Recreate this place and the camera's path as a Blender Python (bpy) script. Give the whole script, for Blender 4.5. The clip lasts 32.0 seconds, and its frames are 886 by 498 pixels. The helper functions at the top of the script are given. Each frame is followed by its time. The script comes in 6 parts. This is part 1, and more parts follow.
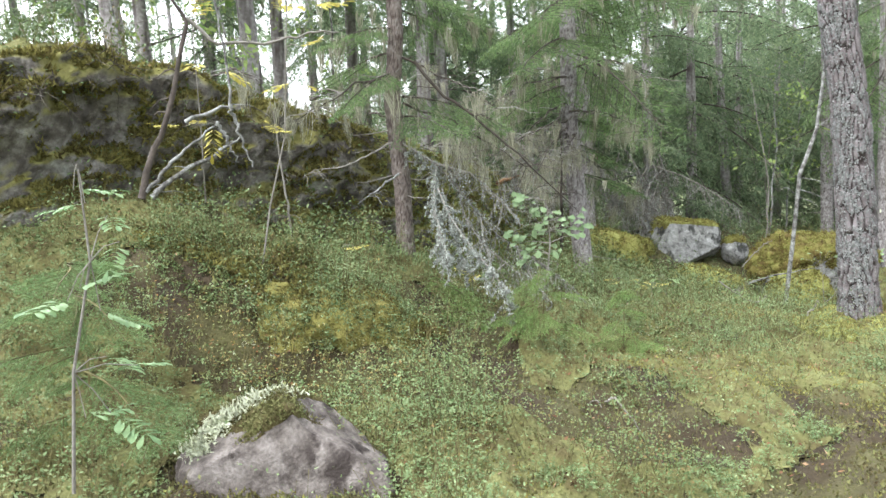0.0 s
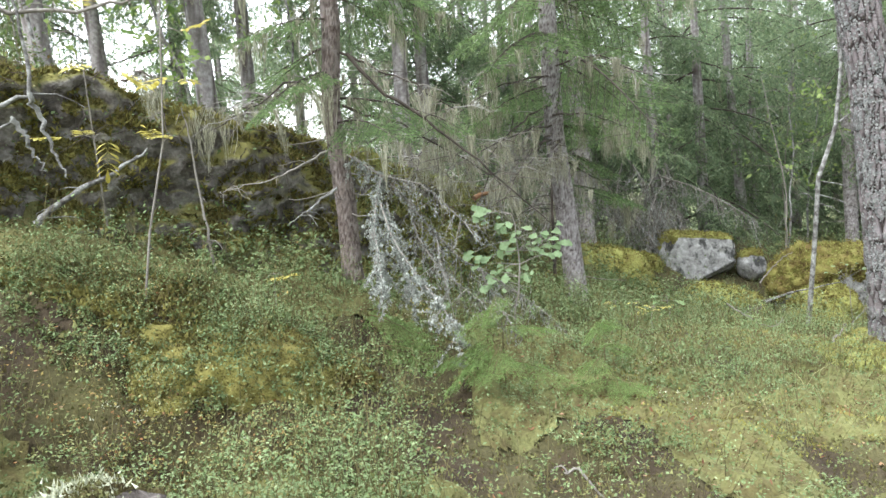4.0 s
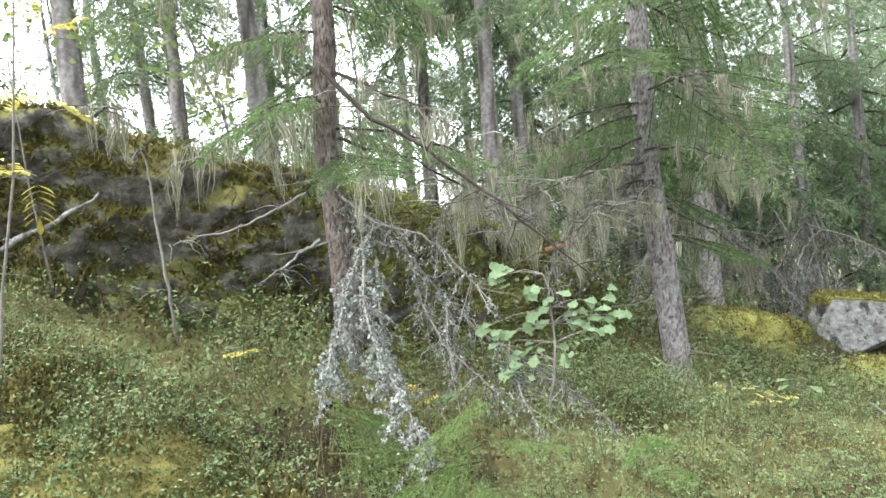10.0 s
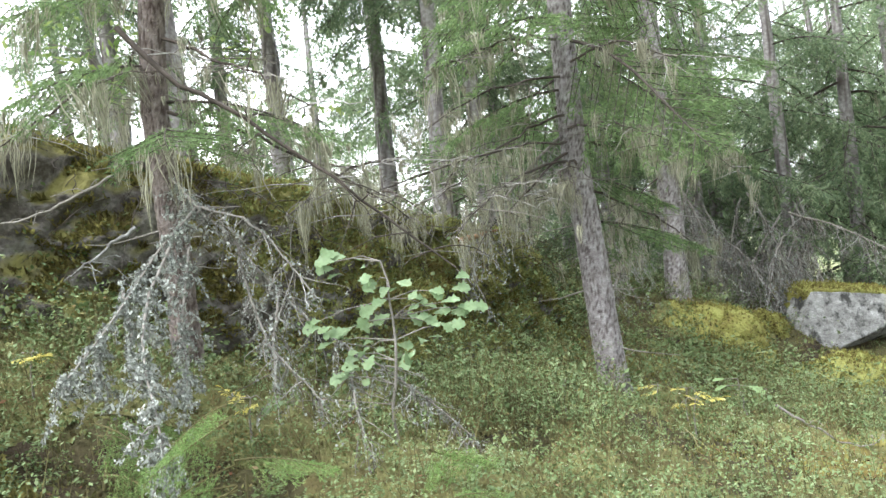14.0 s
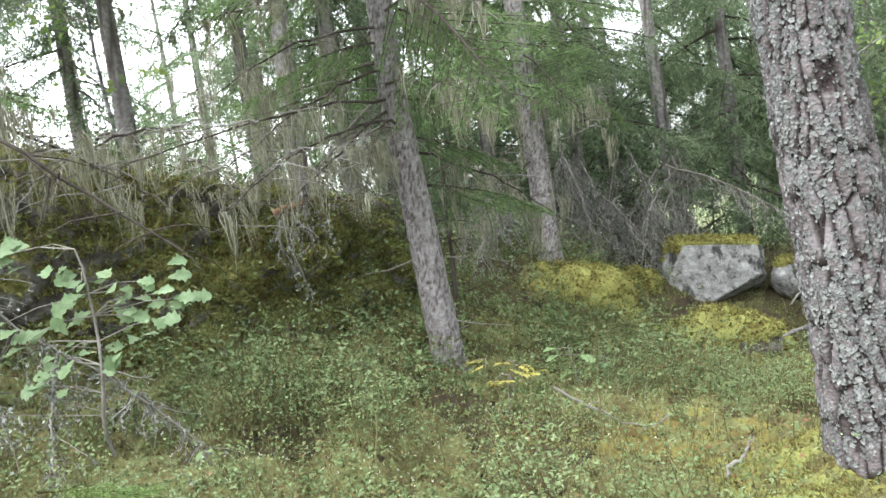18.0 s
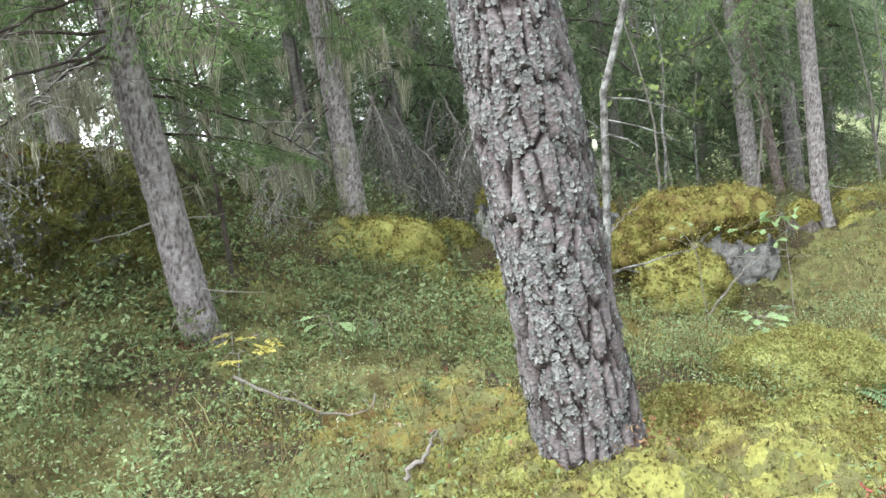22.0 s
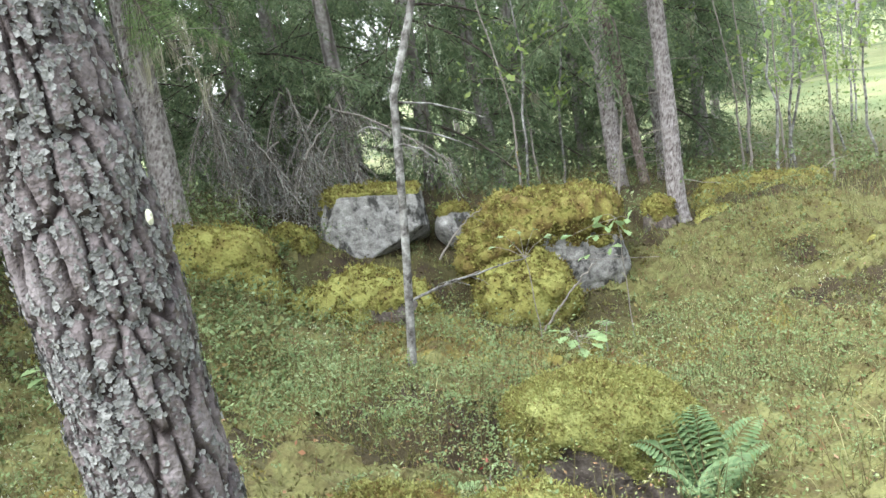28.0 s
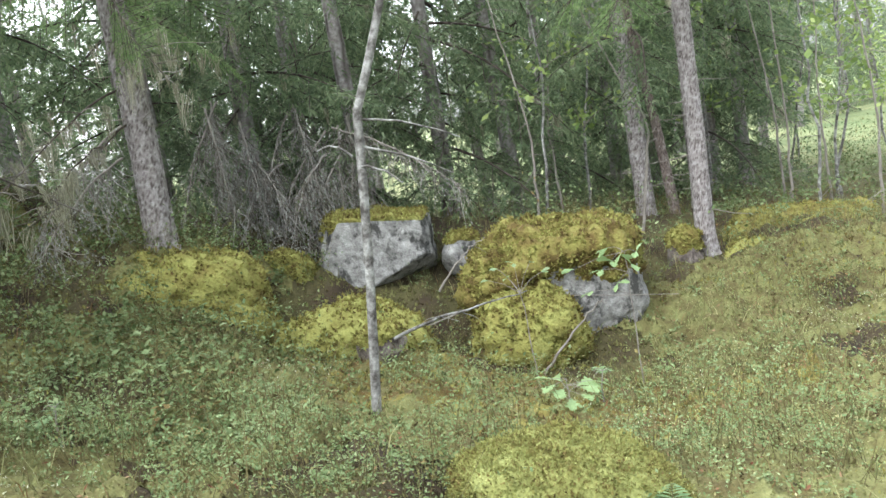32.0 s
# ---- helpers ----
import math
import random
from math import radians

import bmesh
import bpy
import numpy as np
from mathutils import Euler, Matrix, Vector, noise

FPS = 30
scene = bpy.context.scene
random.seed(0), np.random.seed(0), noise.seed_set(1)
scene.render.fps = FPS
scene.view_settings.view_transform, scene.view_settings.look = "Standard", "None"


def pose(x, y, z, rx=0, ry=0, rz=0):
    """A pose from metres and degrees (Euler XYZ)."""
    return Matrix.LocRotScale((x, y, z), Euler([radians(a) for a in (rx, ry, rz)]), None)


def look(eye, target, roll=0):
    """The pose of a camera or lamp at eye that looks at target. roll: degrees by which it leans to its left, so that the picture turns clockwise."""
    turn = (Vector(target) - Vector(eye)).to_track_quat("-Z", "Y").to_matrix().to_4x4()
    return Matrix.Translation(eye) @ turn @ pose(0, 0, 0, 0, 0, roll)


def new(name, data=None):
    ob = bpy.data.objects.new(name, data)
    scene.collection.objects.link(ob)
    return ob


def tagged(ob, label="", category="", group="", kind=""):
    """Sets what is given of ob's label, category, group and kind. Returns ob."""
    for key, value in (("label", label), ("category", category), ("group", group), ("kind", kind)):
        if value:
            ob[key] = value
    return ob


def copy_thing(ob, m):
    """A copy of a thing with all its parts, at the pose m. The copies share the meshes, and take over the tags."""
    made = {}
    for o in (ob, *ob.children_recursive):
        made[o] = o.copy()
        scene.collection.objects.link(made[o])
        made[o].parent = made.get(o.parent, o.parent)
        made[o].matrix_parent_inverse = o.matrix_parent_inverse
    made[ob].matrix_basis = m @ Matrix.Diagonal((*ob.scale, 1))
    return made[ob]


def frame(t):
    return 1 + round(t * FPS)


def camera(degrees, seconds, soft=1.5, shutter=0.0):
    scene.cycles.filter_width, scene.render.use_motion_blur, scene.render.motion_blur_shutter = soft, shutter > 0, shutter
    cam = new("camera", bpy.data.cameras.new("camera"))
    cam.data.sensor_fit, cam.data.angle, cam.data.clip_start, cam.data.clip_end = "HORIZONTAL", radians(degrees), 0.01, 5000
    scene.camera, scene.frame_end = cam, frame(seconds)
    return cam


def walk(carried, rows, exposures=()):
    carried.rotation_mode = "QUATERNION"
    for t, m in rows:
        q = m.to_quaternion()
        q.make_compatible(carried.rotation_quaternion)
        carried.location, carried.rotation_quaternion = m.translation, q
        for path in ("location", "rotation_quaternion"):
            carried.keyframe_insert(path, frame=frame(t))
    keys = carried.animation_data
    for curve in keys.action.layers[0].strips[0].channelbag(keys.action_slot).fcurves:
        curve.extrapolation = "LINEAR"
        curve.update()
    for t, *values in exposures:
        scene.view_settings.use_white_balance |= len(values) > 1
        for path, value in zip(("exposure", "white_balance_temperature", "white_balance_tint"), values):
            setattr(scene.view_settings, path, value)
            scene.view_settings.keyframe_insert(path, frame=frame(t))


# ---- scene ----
cam = camera(59.7, 32.0)
METRES, EYE, TILT, LEAN, TURN = 7.36, 2.0, -9.0, 5.0, 0.0
EXPOSURE = 2.15
PATH = [
    (0, (0.211, -0.131, 1.929), (0.106, 1.848, 1.66), -4.0),
    (0.5, (0.277, 0.003, 1.935), (0.187, 1.983, 1.673), -4.2),
    (1, (0.347, 0.127, 1.928), (0.261, 2.109, 1.672), -4.4),
    (1.5, (0.393, 0.226, 1.897), (0.305, 2.208, 1.644), -4.5),
    (2, (0.443, 0.363, 1.855), (0.35, 2.346, 1.61), -4.4),
    (2.5, (0.506, 0.49, 1.865), (0.401, 2.473, 1.631), -4.5),
    (4.5, (0.712, 1.041, 1.758), (0.539, 3.024, 1.562), -6.4),
    (5, (0.752, 1.165, 1.787), (0.544, 3.146, 1.607), -6.4),
    (5.5, (0.781, 1.278, 1.796), (0.544, 3.258, 1.631), -6.6),
    (6, (0.826, 1.416, 1.776), (0.55, 3.391, 1.627), -6.6),
    (6.5, (0.867, 1.559, 1.734), (0.558, 3.53, 1.596), -6.3),
    (7, (0.916, 1.669, 1.742), (0.57, 3.635, 1.619), -6.1),
    (7.5, (0.95, 1.764, 1.753), (0.576, 3.726, 1.647), -6.0),
    (8, (1.024, 1.9, 1.744), (0.61, 3.854, 1.655), -5.8),
    (8.5, (1.113, 2.046, 1.685), (0.663, 3.993, 1.615), -5.9),
    (9, (1.206, 2.151, 1.652), (0.721, 4.09, 1.597), -5.9),
    (9.5, (1.267, 2.221, 1.659), (0.759, 4.154, 1.613), -6.0),
    (10, (1.344, 2.34, 1.656), (0.81, 4.267, 1.623), -6.1),
    (10.5, (1.444, 2.448, 1.62), (0.88, 4.367, 1.596), -6.4),
    (11, (1.52, 2.575, 1.558), (0.944, 4.49, 1.539), -6.5),
    (11.5, (1.578, 2.645, 1.538), (0.99, 4.557, 1.524), -6.7),
    (12, (1.656, 2.752, 1.534), (1.06, 4.661, 1.527), -6.8),
    (12.5, (1.774, 2.851, 1.514), (1.168, 4.757, 1.513), -6.7),
    (13, (1.887, 2.959, 1.452), (1.281, 4.865, 1.454), -6.9),
    (13.5, (1.967, 3.041, 1.437), (1.365, 4.948, 1.432), -7.1),
    (14, (2.057, 3.144, 1.452), (1.467, 5.055, 1.433), -7.2),
    (14.5, (2.14, 3.223, 1.485), (1.557, 5.136, 1.452), -7.4),
    (16.5, (2.486, 3.555, 1.438), (1.95, 5.48, 1.335), -8.8),
    (17, (2.544, 3.634, 1.431), (2.033, 5.565, 1.32), -9.2),
    (17.5, (2.647, 3.733, 1.42), (2.167, 5.67, 1.296), -9.5),
    (18, (2.764, 3.832, 1.375), (2.316, 5.776, 1.234), -9.6),
    (18.5, (2.884, 3.931, 1.344), (2.476, 5.882, 1.186), -10.0),
    (19, (2.973, 3.993, 1.334), (2.597, 5.95, 1.16), -10.1),
    (19.5, (3.076, 4.074, 1.343), (2.735, 6.035, 1.145), -10.0),
    (20, (3.153, 4.157, 1.336), (2.852, 6.122, 1.113), -9.9),
    (20.5, (3.209, 4.233, 1.305), (2.954, 6.201, 1.057), -10.0),
    (21, (3.254, 4.301, 1.269), (3.034, 6.27, 1.0), -10.0),
    (21.5, (3.316, 4.404, 1.233), (3.143, 6.374, 0.939), -10.2),
    (22, (3.375, 4.514, 1.222), (3.241, 6.484, 0.903), -10.2),
    (22.5, (3.434, 4.598, 1.218), (3.338, 6.567, 0.883), -10.2),
    (23, (3.484, 4.657, 1.202), (3.416, 6.625, 0.852), -10.2),
    (23.5, (3.561, 4.724, 1.169), (3.529, 6.691, 0.805), -10.0),
    (24, (3.65, 4.791, 1.15), (3.656, 6.755, 0.775), -9.6),
    (24.5, (3.739, 4.865, 1.143), (3.774, 6.828, 0.761), -9.2),
    (25, (3.796, 4.928, 1.147), (3.847, 6.889, 0.757), -9.1),
    (25.5, (3.869, 5.003, 1.138), (3.936, 6.961, 0.737), -9.1),
    (27.5, (4.178, 5.091, 1.247), (4.227, 7.048, 0.835), -10.9),
    (28, (4.271, 5.133, 1.234), (4.321, 7.091, 0.828), -10.8),
    (28.5, (4.368, 5.171, 1.199), (4.414, 7.13, 0.8), -10.7),
    (29, (4.444, 5.203, 1.188), (4.486, 7.163, 0.795), -10.6),
    (29.5, (4.525, 5.26, 1.196), (4.555, 7.224, 0.816), -10.6),
    (30, (4.584, 5.323, 1.201), (4.597, 7.29, 0.836), -10.6),
    (30.5, (4.631, 5.394, 1.175), (4.624, 7.363, 0.826), -10.5),
    (31, (4.659, 5.451, 1.152), (4.638, 7.422, 0.812), -10.4),
    (31.5, (4.692, 5.548, 1.103), (4.652, 7.521, 0.777), -10.3),
    (32, (4.741, 5.647, 1.098), (4.675, 7.62, 0.778), -10.2),
]
walk(cam, [(t, look(eye, target, roll)) for t, eye, target, roll in PATH], [(t, EXPOSURE + more, 5980, 9.6) for t, more in ((0.0, 0.0), (5.0, 0.02), (9.0, 0.2), (13.5, 0.2), (17.0, 0.06), (22.0, 0.08), (32.0, 0.06))])

# ---- world, sun ----
world = bpy.data.worlds.new("overcast_sky")
scene.world = world
world.use_nodes = True
wn = world.node_tree
sky = wn.nodes.new("ShaderNodeTexSky")
sky.sky_type = "NISHITA"
sky.sun_disc = False
sky.sun_elevation, sky.sun_rotation = radians(48), radians(-35)
sky.dust_density = 4.0
grey = wn.nodes.new("ShaderNodeHueSaturation")
grey.inputs["Saturation"].default_value = 0.12
grey.inputs["Value"].default_value = 1.0
wn.links.new(sky.outputs[0], grey.inputs["Color"])
wn.links.new(grey.outputs[0], wn.nodes["Background"].inputs["Color"])
wn.nodes["Background"].inputs["Strength"].default_value = 0.15
sun = bpy.data.lights.new("sun", "SUN")
sun.energy, sun.angle, sun.color = 1.5, radians(40), (1.0, 0.97, 0.92)
sun_ob = new("sun", sun)
sun_ob.matrix_world = look((0, 0, 30), (0 + 30 * math.sin(radians(35)) * 0.9, 0 - 30 * math.cos(radians(35)) * -0.9, 0))

# ---- noise and mesh tools ----
RNG = np.random.default_rng(7)


def lattice(ix, iy, iz, seed):
    h = (ix.astype(np.int64) * 374761393 + iy.astype(np.int64) * 668265263 + iz.astype(np.int64) * 2147483647 + seed * 1274126177) & 0xFFFFFFFF
    h = ((h ^ (h >> 13)) * 1274126177) & 0xFFFFFFFF
    return ((h ^ (h >> 16)) & 0xFFFF) / 65535.0


def value_noise(p, seed=0):
    """Smooth noise in 0..1 at points p (n, 3)."""
    i = np.floor(p)
    f = p - i
    f = f * f * (3 - 2 * f)
    out = np.zeros(len(p))
    for dx in (0, 1):
        for dy in (0, 1):
            for dz in (0, 1):
                w = (f[:, 0] if dx else 1 - f[:, 0]) * (f[:, 1] if dy else 1 - f[:, 1]) * (f[:, 2] if dz else 1 - f[:, 2])
                out += w * lattice(i[:, 0] + dx, i[:, 1] + dy, i[:, 2] + dz, seed)
    return out


def fbm(p, scale, seed=0, octaves=4):
    total, amp, norm = np.zeros(len(p)), 1.0, 0.0
    for o in range(octaves):
        total += amp * value_noise(p * scale * 2 ** o, seed + o)
        norm += amp
        amp *= 0.5
    return total / norm - 0.5


def flat_noise(x, y, scale, seed=0, octaves=4):
    return fbm(np.stack([x, y, np.zeros_like(x)], -1).reshape(-1, 3), scale, seed, octaves).reshape(x.shape)


def mesh_of(name, verts, faces, material, smooth=True):
    """A mesh from arrays: verts (n, 3), faces (m, 3 or 4)."""
    verts, faces = np.asarray(verts, np.float32), np.asarray(faces, np.int32)
    me = bpy.data.meshes.new(name)
    k = faces.shape[1]
    me.vertices.add(len(verts))
    me.vertices.foreach_set("co", verts.ravel())
    me.loops.add(faces.size)
    me.loops.foreach_set("vertex_index", faces.ravel())
    me.polygons.add(len(faces))
    me.polygons.foreach_set("loop_start", np.arange(0, faces.size, k, dtype=np.int32))
    me.polygons.foreach_set("use_smooth", np.full(len(faces), smooth))
    me.update(calc_edges=True)
    me.materials.append(material)
    return me


def thing(name, at=(0, 0, 0), label="", category="", group="", kind=""):
    ob = new(name)
    ob.location = at
    ob.empty_display_size = 0.1
    return tagged(ob, label, category, group, kind)


def part(name, verts, faces, material, parent, label="", smooth=True, kind=""):
    """One mesh object under a thing; verts in world metres."""
    top, base = parent, Vector((0, 0, 0))
    while top is not None:
        base += top.location
        top = top.parent
    me = mesh_of(name, np.asarray(verts) - np.array(base), faces, material, smooth)
    ob = new(name, me)
    ob.parent = parent
    return tagged(ob, label, kind=kind)


def single(name, verts, faces, material, label, category, group="", kind="", smooth=True, at=(0, 0, 0)):
    """A top-level thing of one mesh."""
    ob = new(name, mesh_of(name, np.asarray(verts) - np.array(at), faces, material, smooth))
    ob.location = at
    return tagged(ob, label, category, group, kind)


class Pile:
    """Gathers faces of one size into one mesh."""

    def __init__(self):
        self.v, self.f, self.n = [], [], 0

    def add(self, v, f):
        if len(v):
            self.v.append(np.asarray(v, np.float32))
            self.f.append(np.asarray(f, np.int32) + self.n)
            self.n += len(v)

    def arrays(self):
        return np.concatenate(self.v), np.concatenate(self.f)


def tube(path, radii, sides=8):
    """A closed round bar along a path, as quads."""
    path, radii = np.asarray(path, float), np.asarray(radii, float)
    n = len(path)
    t = np.gradient(path, axis=0)
    t /= np.linalg.norm(t, axis=1)[:, None] + 1e-9
    ref = np.where(np.abs(t[:, 2:3]) > 0.9, np.array([[1.0, 0, 0]]), np.array([[0, 0, 1.0]]))
    if np.abs(t[:, 2]).mean() > 0.6:
        ref = np.tile([[1.0, 0, 0]], (n, 1))
    else:
        ref = np.tile([[0.05, 0.03, 1.0]], (n, 1))
    a = np.cross(t, ref)
    a /= np.linalg.norm(a, axis=1)[:, None] + 1e-9
    b = np.cross(t, a)
    ang = np.linspace(0, 2 * np.pi, sides, endpoint=False)
    ring = np.cos(ang)[None, :, None] * a[:, None] + np.sin(ang)[None, :, None] * b[:, None]
    v = (path[:, None] + ring * radii[:, None, None]).reshape(-1, 3)
    i, j = np.meshgrid(np.arange(n - 1), np.arange(sides), indexing="ij")
    j2 = (j + 1) % sides
    f = np.stack([i * sides + j, i * sides + j2, (i + 1) * sides + j2, (i + 1) * sides + j], -1).reshape(-1, 4)
    tip = np.array([[0, 1, 2, 3]]) if sides == 4 else np.array([[k, (k + 1) % sides, (k + 2) % sides, (k + 2) % sides] for k in range(0)]).reshape(0, 4)
    return v, np.concatenate([f, tip.astype(int)]) if len(tip) else f


def bend(a, b, n=8, sag=0.0, wobble=0.0, rng=RNG):
    """A path from a to b that sags and wanders a little."""
    a, b = np.asarray(a, float), np.asarray(b, float)
    s = np.linspace(0, 1, n)[:, None]
    p = a + (b - a) * s
    p[:, 2] -= sag * 4 * (s * (1 - s))[:, 0]
    if wobble:
        w = np.cumsum(rng.normal(0, wobble / math.sqrt(n), (n, 3)), 0)
        p += w - s * w[-1]
    return p


# ---- materials ----
def material(name, stops, scale=6.0, rough=0.85, bump=0.3, fine=60.0, island=0.0, glow_through=0.0, specular=0.3, detail=5.0, ragged=0.5):
    """Noise-driven paint: stops are (position, colour) from low to high, with grain, relief and wear."""
    m = bpy.data.materials.new(name)
    m.use_nodes = True
    nt = m.node_tree
    bs = nt.nodes["Principled BSDF"]
    bs.inputs["Roughness"].default_value = rough
    bs.inputs["Specular IOR Level"].default_value = specular
    tc = nt.nodes.new("ShaderNodeTexCoord")
    n1 = nt.nodes.new("ShaderNodeTexNoise")
    n1.inputs["Scale"].default_value, n1.inputs["Detail"].default_value, n1.inputs["Roughness"].default_value = scale, detail, ragged
    nt.links.new(tc.outputs["Object"], n1.inputs["Vector"])
    fac = n1.outputs["Fac"]
    if island:
        geo = nt.nodes.new("ShaderNodeNewGeometry")
        mix = nt.nodes.new("ShaderNodeMix")
        mix.inputs[0].default_value = island
        nt.links.new(fac, mix.inputs[2])
        nt.links.new(geo.outputs["Random Per Island"], mix.inputs[3])
        fac = mix.outputs[0]
    ramp = nt.nodes.new("ShaderNodeValToRGB")
    nt.links.new(fac, ramp.inputs["Fac"])
    el = ramp.color_ramp.elements
    el[0].position, el[0].color = stops[0][0], (*stops[0][1], 1)
    el[1].position, el[1].color = stops[-1][0], (*stops[-1][1], 1)
    for pos, col in stops[1:-1]:
        e = el.new(pos)
        e.color = (*col, 1)
    colour = ramp.outputs["Color"]
    n2 = nt.nodes.new("ShaderNodeTexNoise")
    n2.inputs["Scale"].default_value, n2.inputs["Detail"].default_value = fine, 3.0
    nt.links.new(tc.outputs["Object"], n2.inputs["Vector"])
    hsv = nt.nodes.new("ShaderNodeHueSaturation")
    nt.links.new(colour, hsv.inputs["Color"])
    mr = nt.nodes.new("ShaderNodeMapRange")
    mr.inputs["To Min"].default_value, mr.inputs["To Max"].default_value = 0.65, 1.35
    nt.links.new(n2.outputs["Fac"], mr.inputs["Value"])
    nt.links.new(mr.outputs[0], hsv.inputs["Value"])
    colour = hsv.outputs["Color"]
    nt.links.new(colour, bs.inputs["Base Color"])
    if bump:
        bp = nt.nodes.new("ShaderNodeBump")
        bp.inputs["Strength"].default_value, bp.inputs["Distance"].default_value = bump, 0.02
        nt.links.new(n2.outputs["Fac"], bp.inputs["Height"])
        nt.links.new(bp.outputs[0], bs.inputs["Normal"])
    if glow_through:
        tr = nt.nodes.new("ShaderNodeBsdfTranslucent")
        nt.links.new(colour, tr.inputs["Color"])
        mx = nt.nodes.new("ShaderNodeMixShader")
        mx.inputs[0].default_value = glow_through
        nt.links.new(bs.outputs[0], mx.inputs[1])
        nt.links.new(tr.outputs[0], mx.inputs[2])
        nt.links.new(mx.outputs[0], nt.nodes["Material Output"].inputs["Surface"])
    return m


M_SOIL = material("forest_floor", [(0.25, (0.022, 0.016, 0.011)), (0.42, (0.05, 0.037, 0.02)), (0.55, (0.065, 0.058, 0.024)), (0.75, (0.11, 0.105, 0.04))], 2.2, 0.95, 0.8, 45)
M_MOSS = material("moss", [(0.28, (0.06, 0.04, 0.018)), (0.40, (0.105, 0.09, 0.034)), (0.52, (0.15, 0.15, 0.055)), (0.75, (0.235, 0.25, 0.10))], 6.5, 0.95, 1.0, 45, island=0.3, glow_through=0.06, detail=9.0, ragged=0.62)
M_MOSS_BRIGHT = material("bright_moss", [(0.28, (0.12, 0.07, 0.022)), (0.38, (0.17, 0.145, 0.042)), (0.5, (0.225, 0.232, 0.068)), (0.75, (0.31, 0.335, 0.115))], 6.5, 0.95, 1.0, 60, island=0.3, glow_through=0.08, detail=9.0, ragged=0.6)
M_MOSS_CAP = material("stone_moss", [(0.28, (0.08, 0.045, 0.016)), (0.40, (0.15, 0.12, 0.034)), (0.52, (0.225, 0.215, 0.058)), (0.75, (0.32, 0.335, 0.10))], 6.5, 0.95, 1.0, 45, island=0.28, glow_through=0.06, detail=9.0, ragged=0.62)
M_MOSS_DARK = material("dark_moss", [(0.25, (0.07, 0.05, 0.018)), (0.45, (0.14, 0.122, 0.036)), (0.7, (0.26, 0.24, 0.068))], 4, 0.95, 0.6, 90, island=0.35, glow_through=0.15)


def meadow(m, colours):
    """Lets the forest floor pass into open grass some way off to the north-east."""
    nt = m.node_tree
    bs = nt.nodes["Principled BSDF"]
    old = bs.inputs["Base Color"].links[0].from_socket
    tc = nt.nodes.new("ShaderNodeTexCoord")
    vl = nt.nodes.new("ShaderNodeVectorMath")
    vl.operation = "LENGTH"
    nt.links.new(tc.outputs["Object"], vl.inputs[0])
    rg = nt.nodes.new("ShaderNodeMapRange")
    rg.inputs["From Min"].default_value, rg.inputs["From Max"].default_value = 19, 27
    nt.links.new(vl.outputs["Value"], rg.inputs["Value"])
    nz = nt.nodes.new("ShaderNodeTexNoise")
    nz.inputs["Scale"].default_value, nz.inputs["Detail"].default_value = 0.35, 8
    nt.links.new(tc.outputs["Object"], nz.inputs["Vector"])
    rp = nt.nodes.new("ShaderNodeValToRGB")
    rp.color_ramp.elements[0].position, rp.color_ramp.elements[0].color = 0.35, (*colours[0], 1)
    rp.color_ramp.elements[1].position, rp.color_ramp.elements[1].color = 0.65, (*colours[1], 1)
    nt.links.new(nz.outputs["Fac"], rp.inputs["Fac"])
    mix = nt.nodes.new("ShaderNodeMix")
    mix.data_type = "RGBA"
    nt.links.new(rg.outputs[0], mix.inputs[0])
    nt.links.new(old, mix.inputs[6])
    nt.links.new(rp.outputs[0], mix.inputs[7])
    nt.links.new(mix.outputs[2], bs.inputs["Base Color"])


meadow(M_SOIL, ((0.11, 0.15, 0.06), (0.26, 0.27, 0.13)))
M_EARTH = material("dark_earth", [(0.3, (0.025, 0.018, 0.013)), (0.6, (0.07, 0.052, 0.036)), (0.8, (0.13, 0.10, 0.06))], 8, 0.95, 0.8, 60)
M_LICHEN_PALE = material("reindeer_lichen", [(0.3, (0.38, 0.40, 0.26)), (0.7, (0.62, 0.64, 0.48))], 12, 0.95, 0.6, 120, island=0.4)
M_ROCK = material("granite", [(0.35, (0.05, 0.048, 0.045)), (0.43, (0.19, 0.186, 0.175)), (0.53, (0.28, 0.278, 0.26)), (0.68, (0.43, 0.43, 0.405))], 10.0, 0.85, 0.8, 70, detail=12.0, ragged=0.72)
M_ROCK_BROWN = material("brown_granite", [(0.34, (0.05, 0.04, 0.034)), (0.5, (0.15, 0.128, 0.112)), (0.68, (0.27, 0.24, 0.215))], 9.0, 0.85, 0.6, 70, detail=12.0, ragged=0.68)

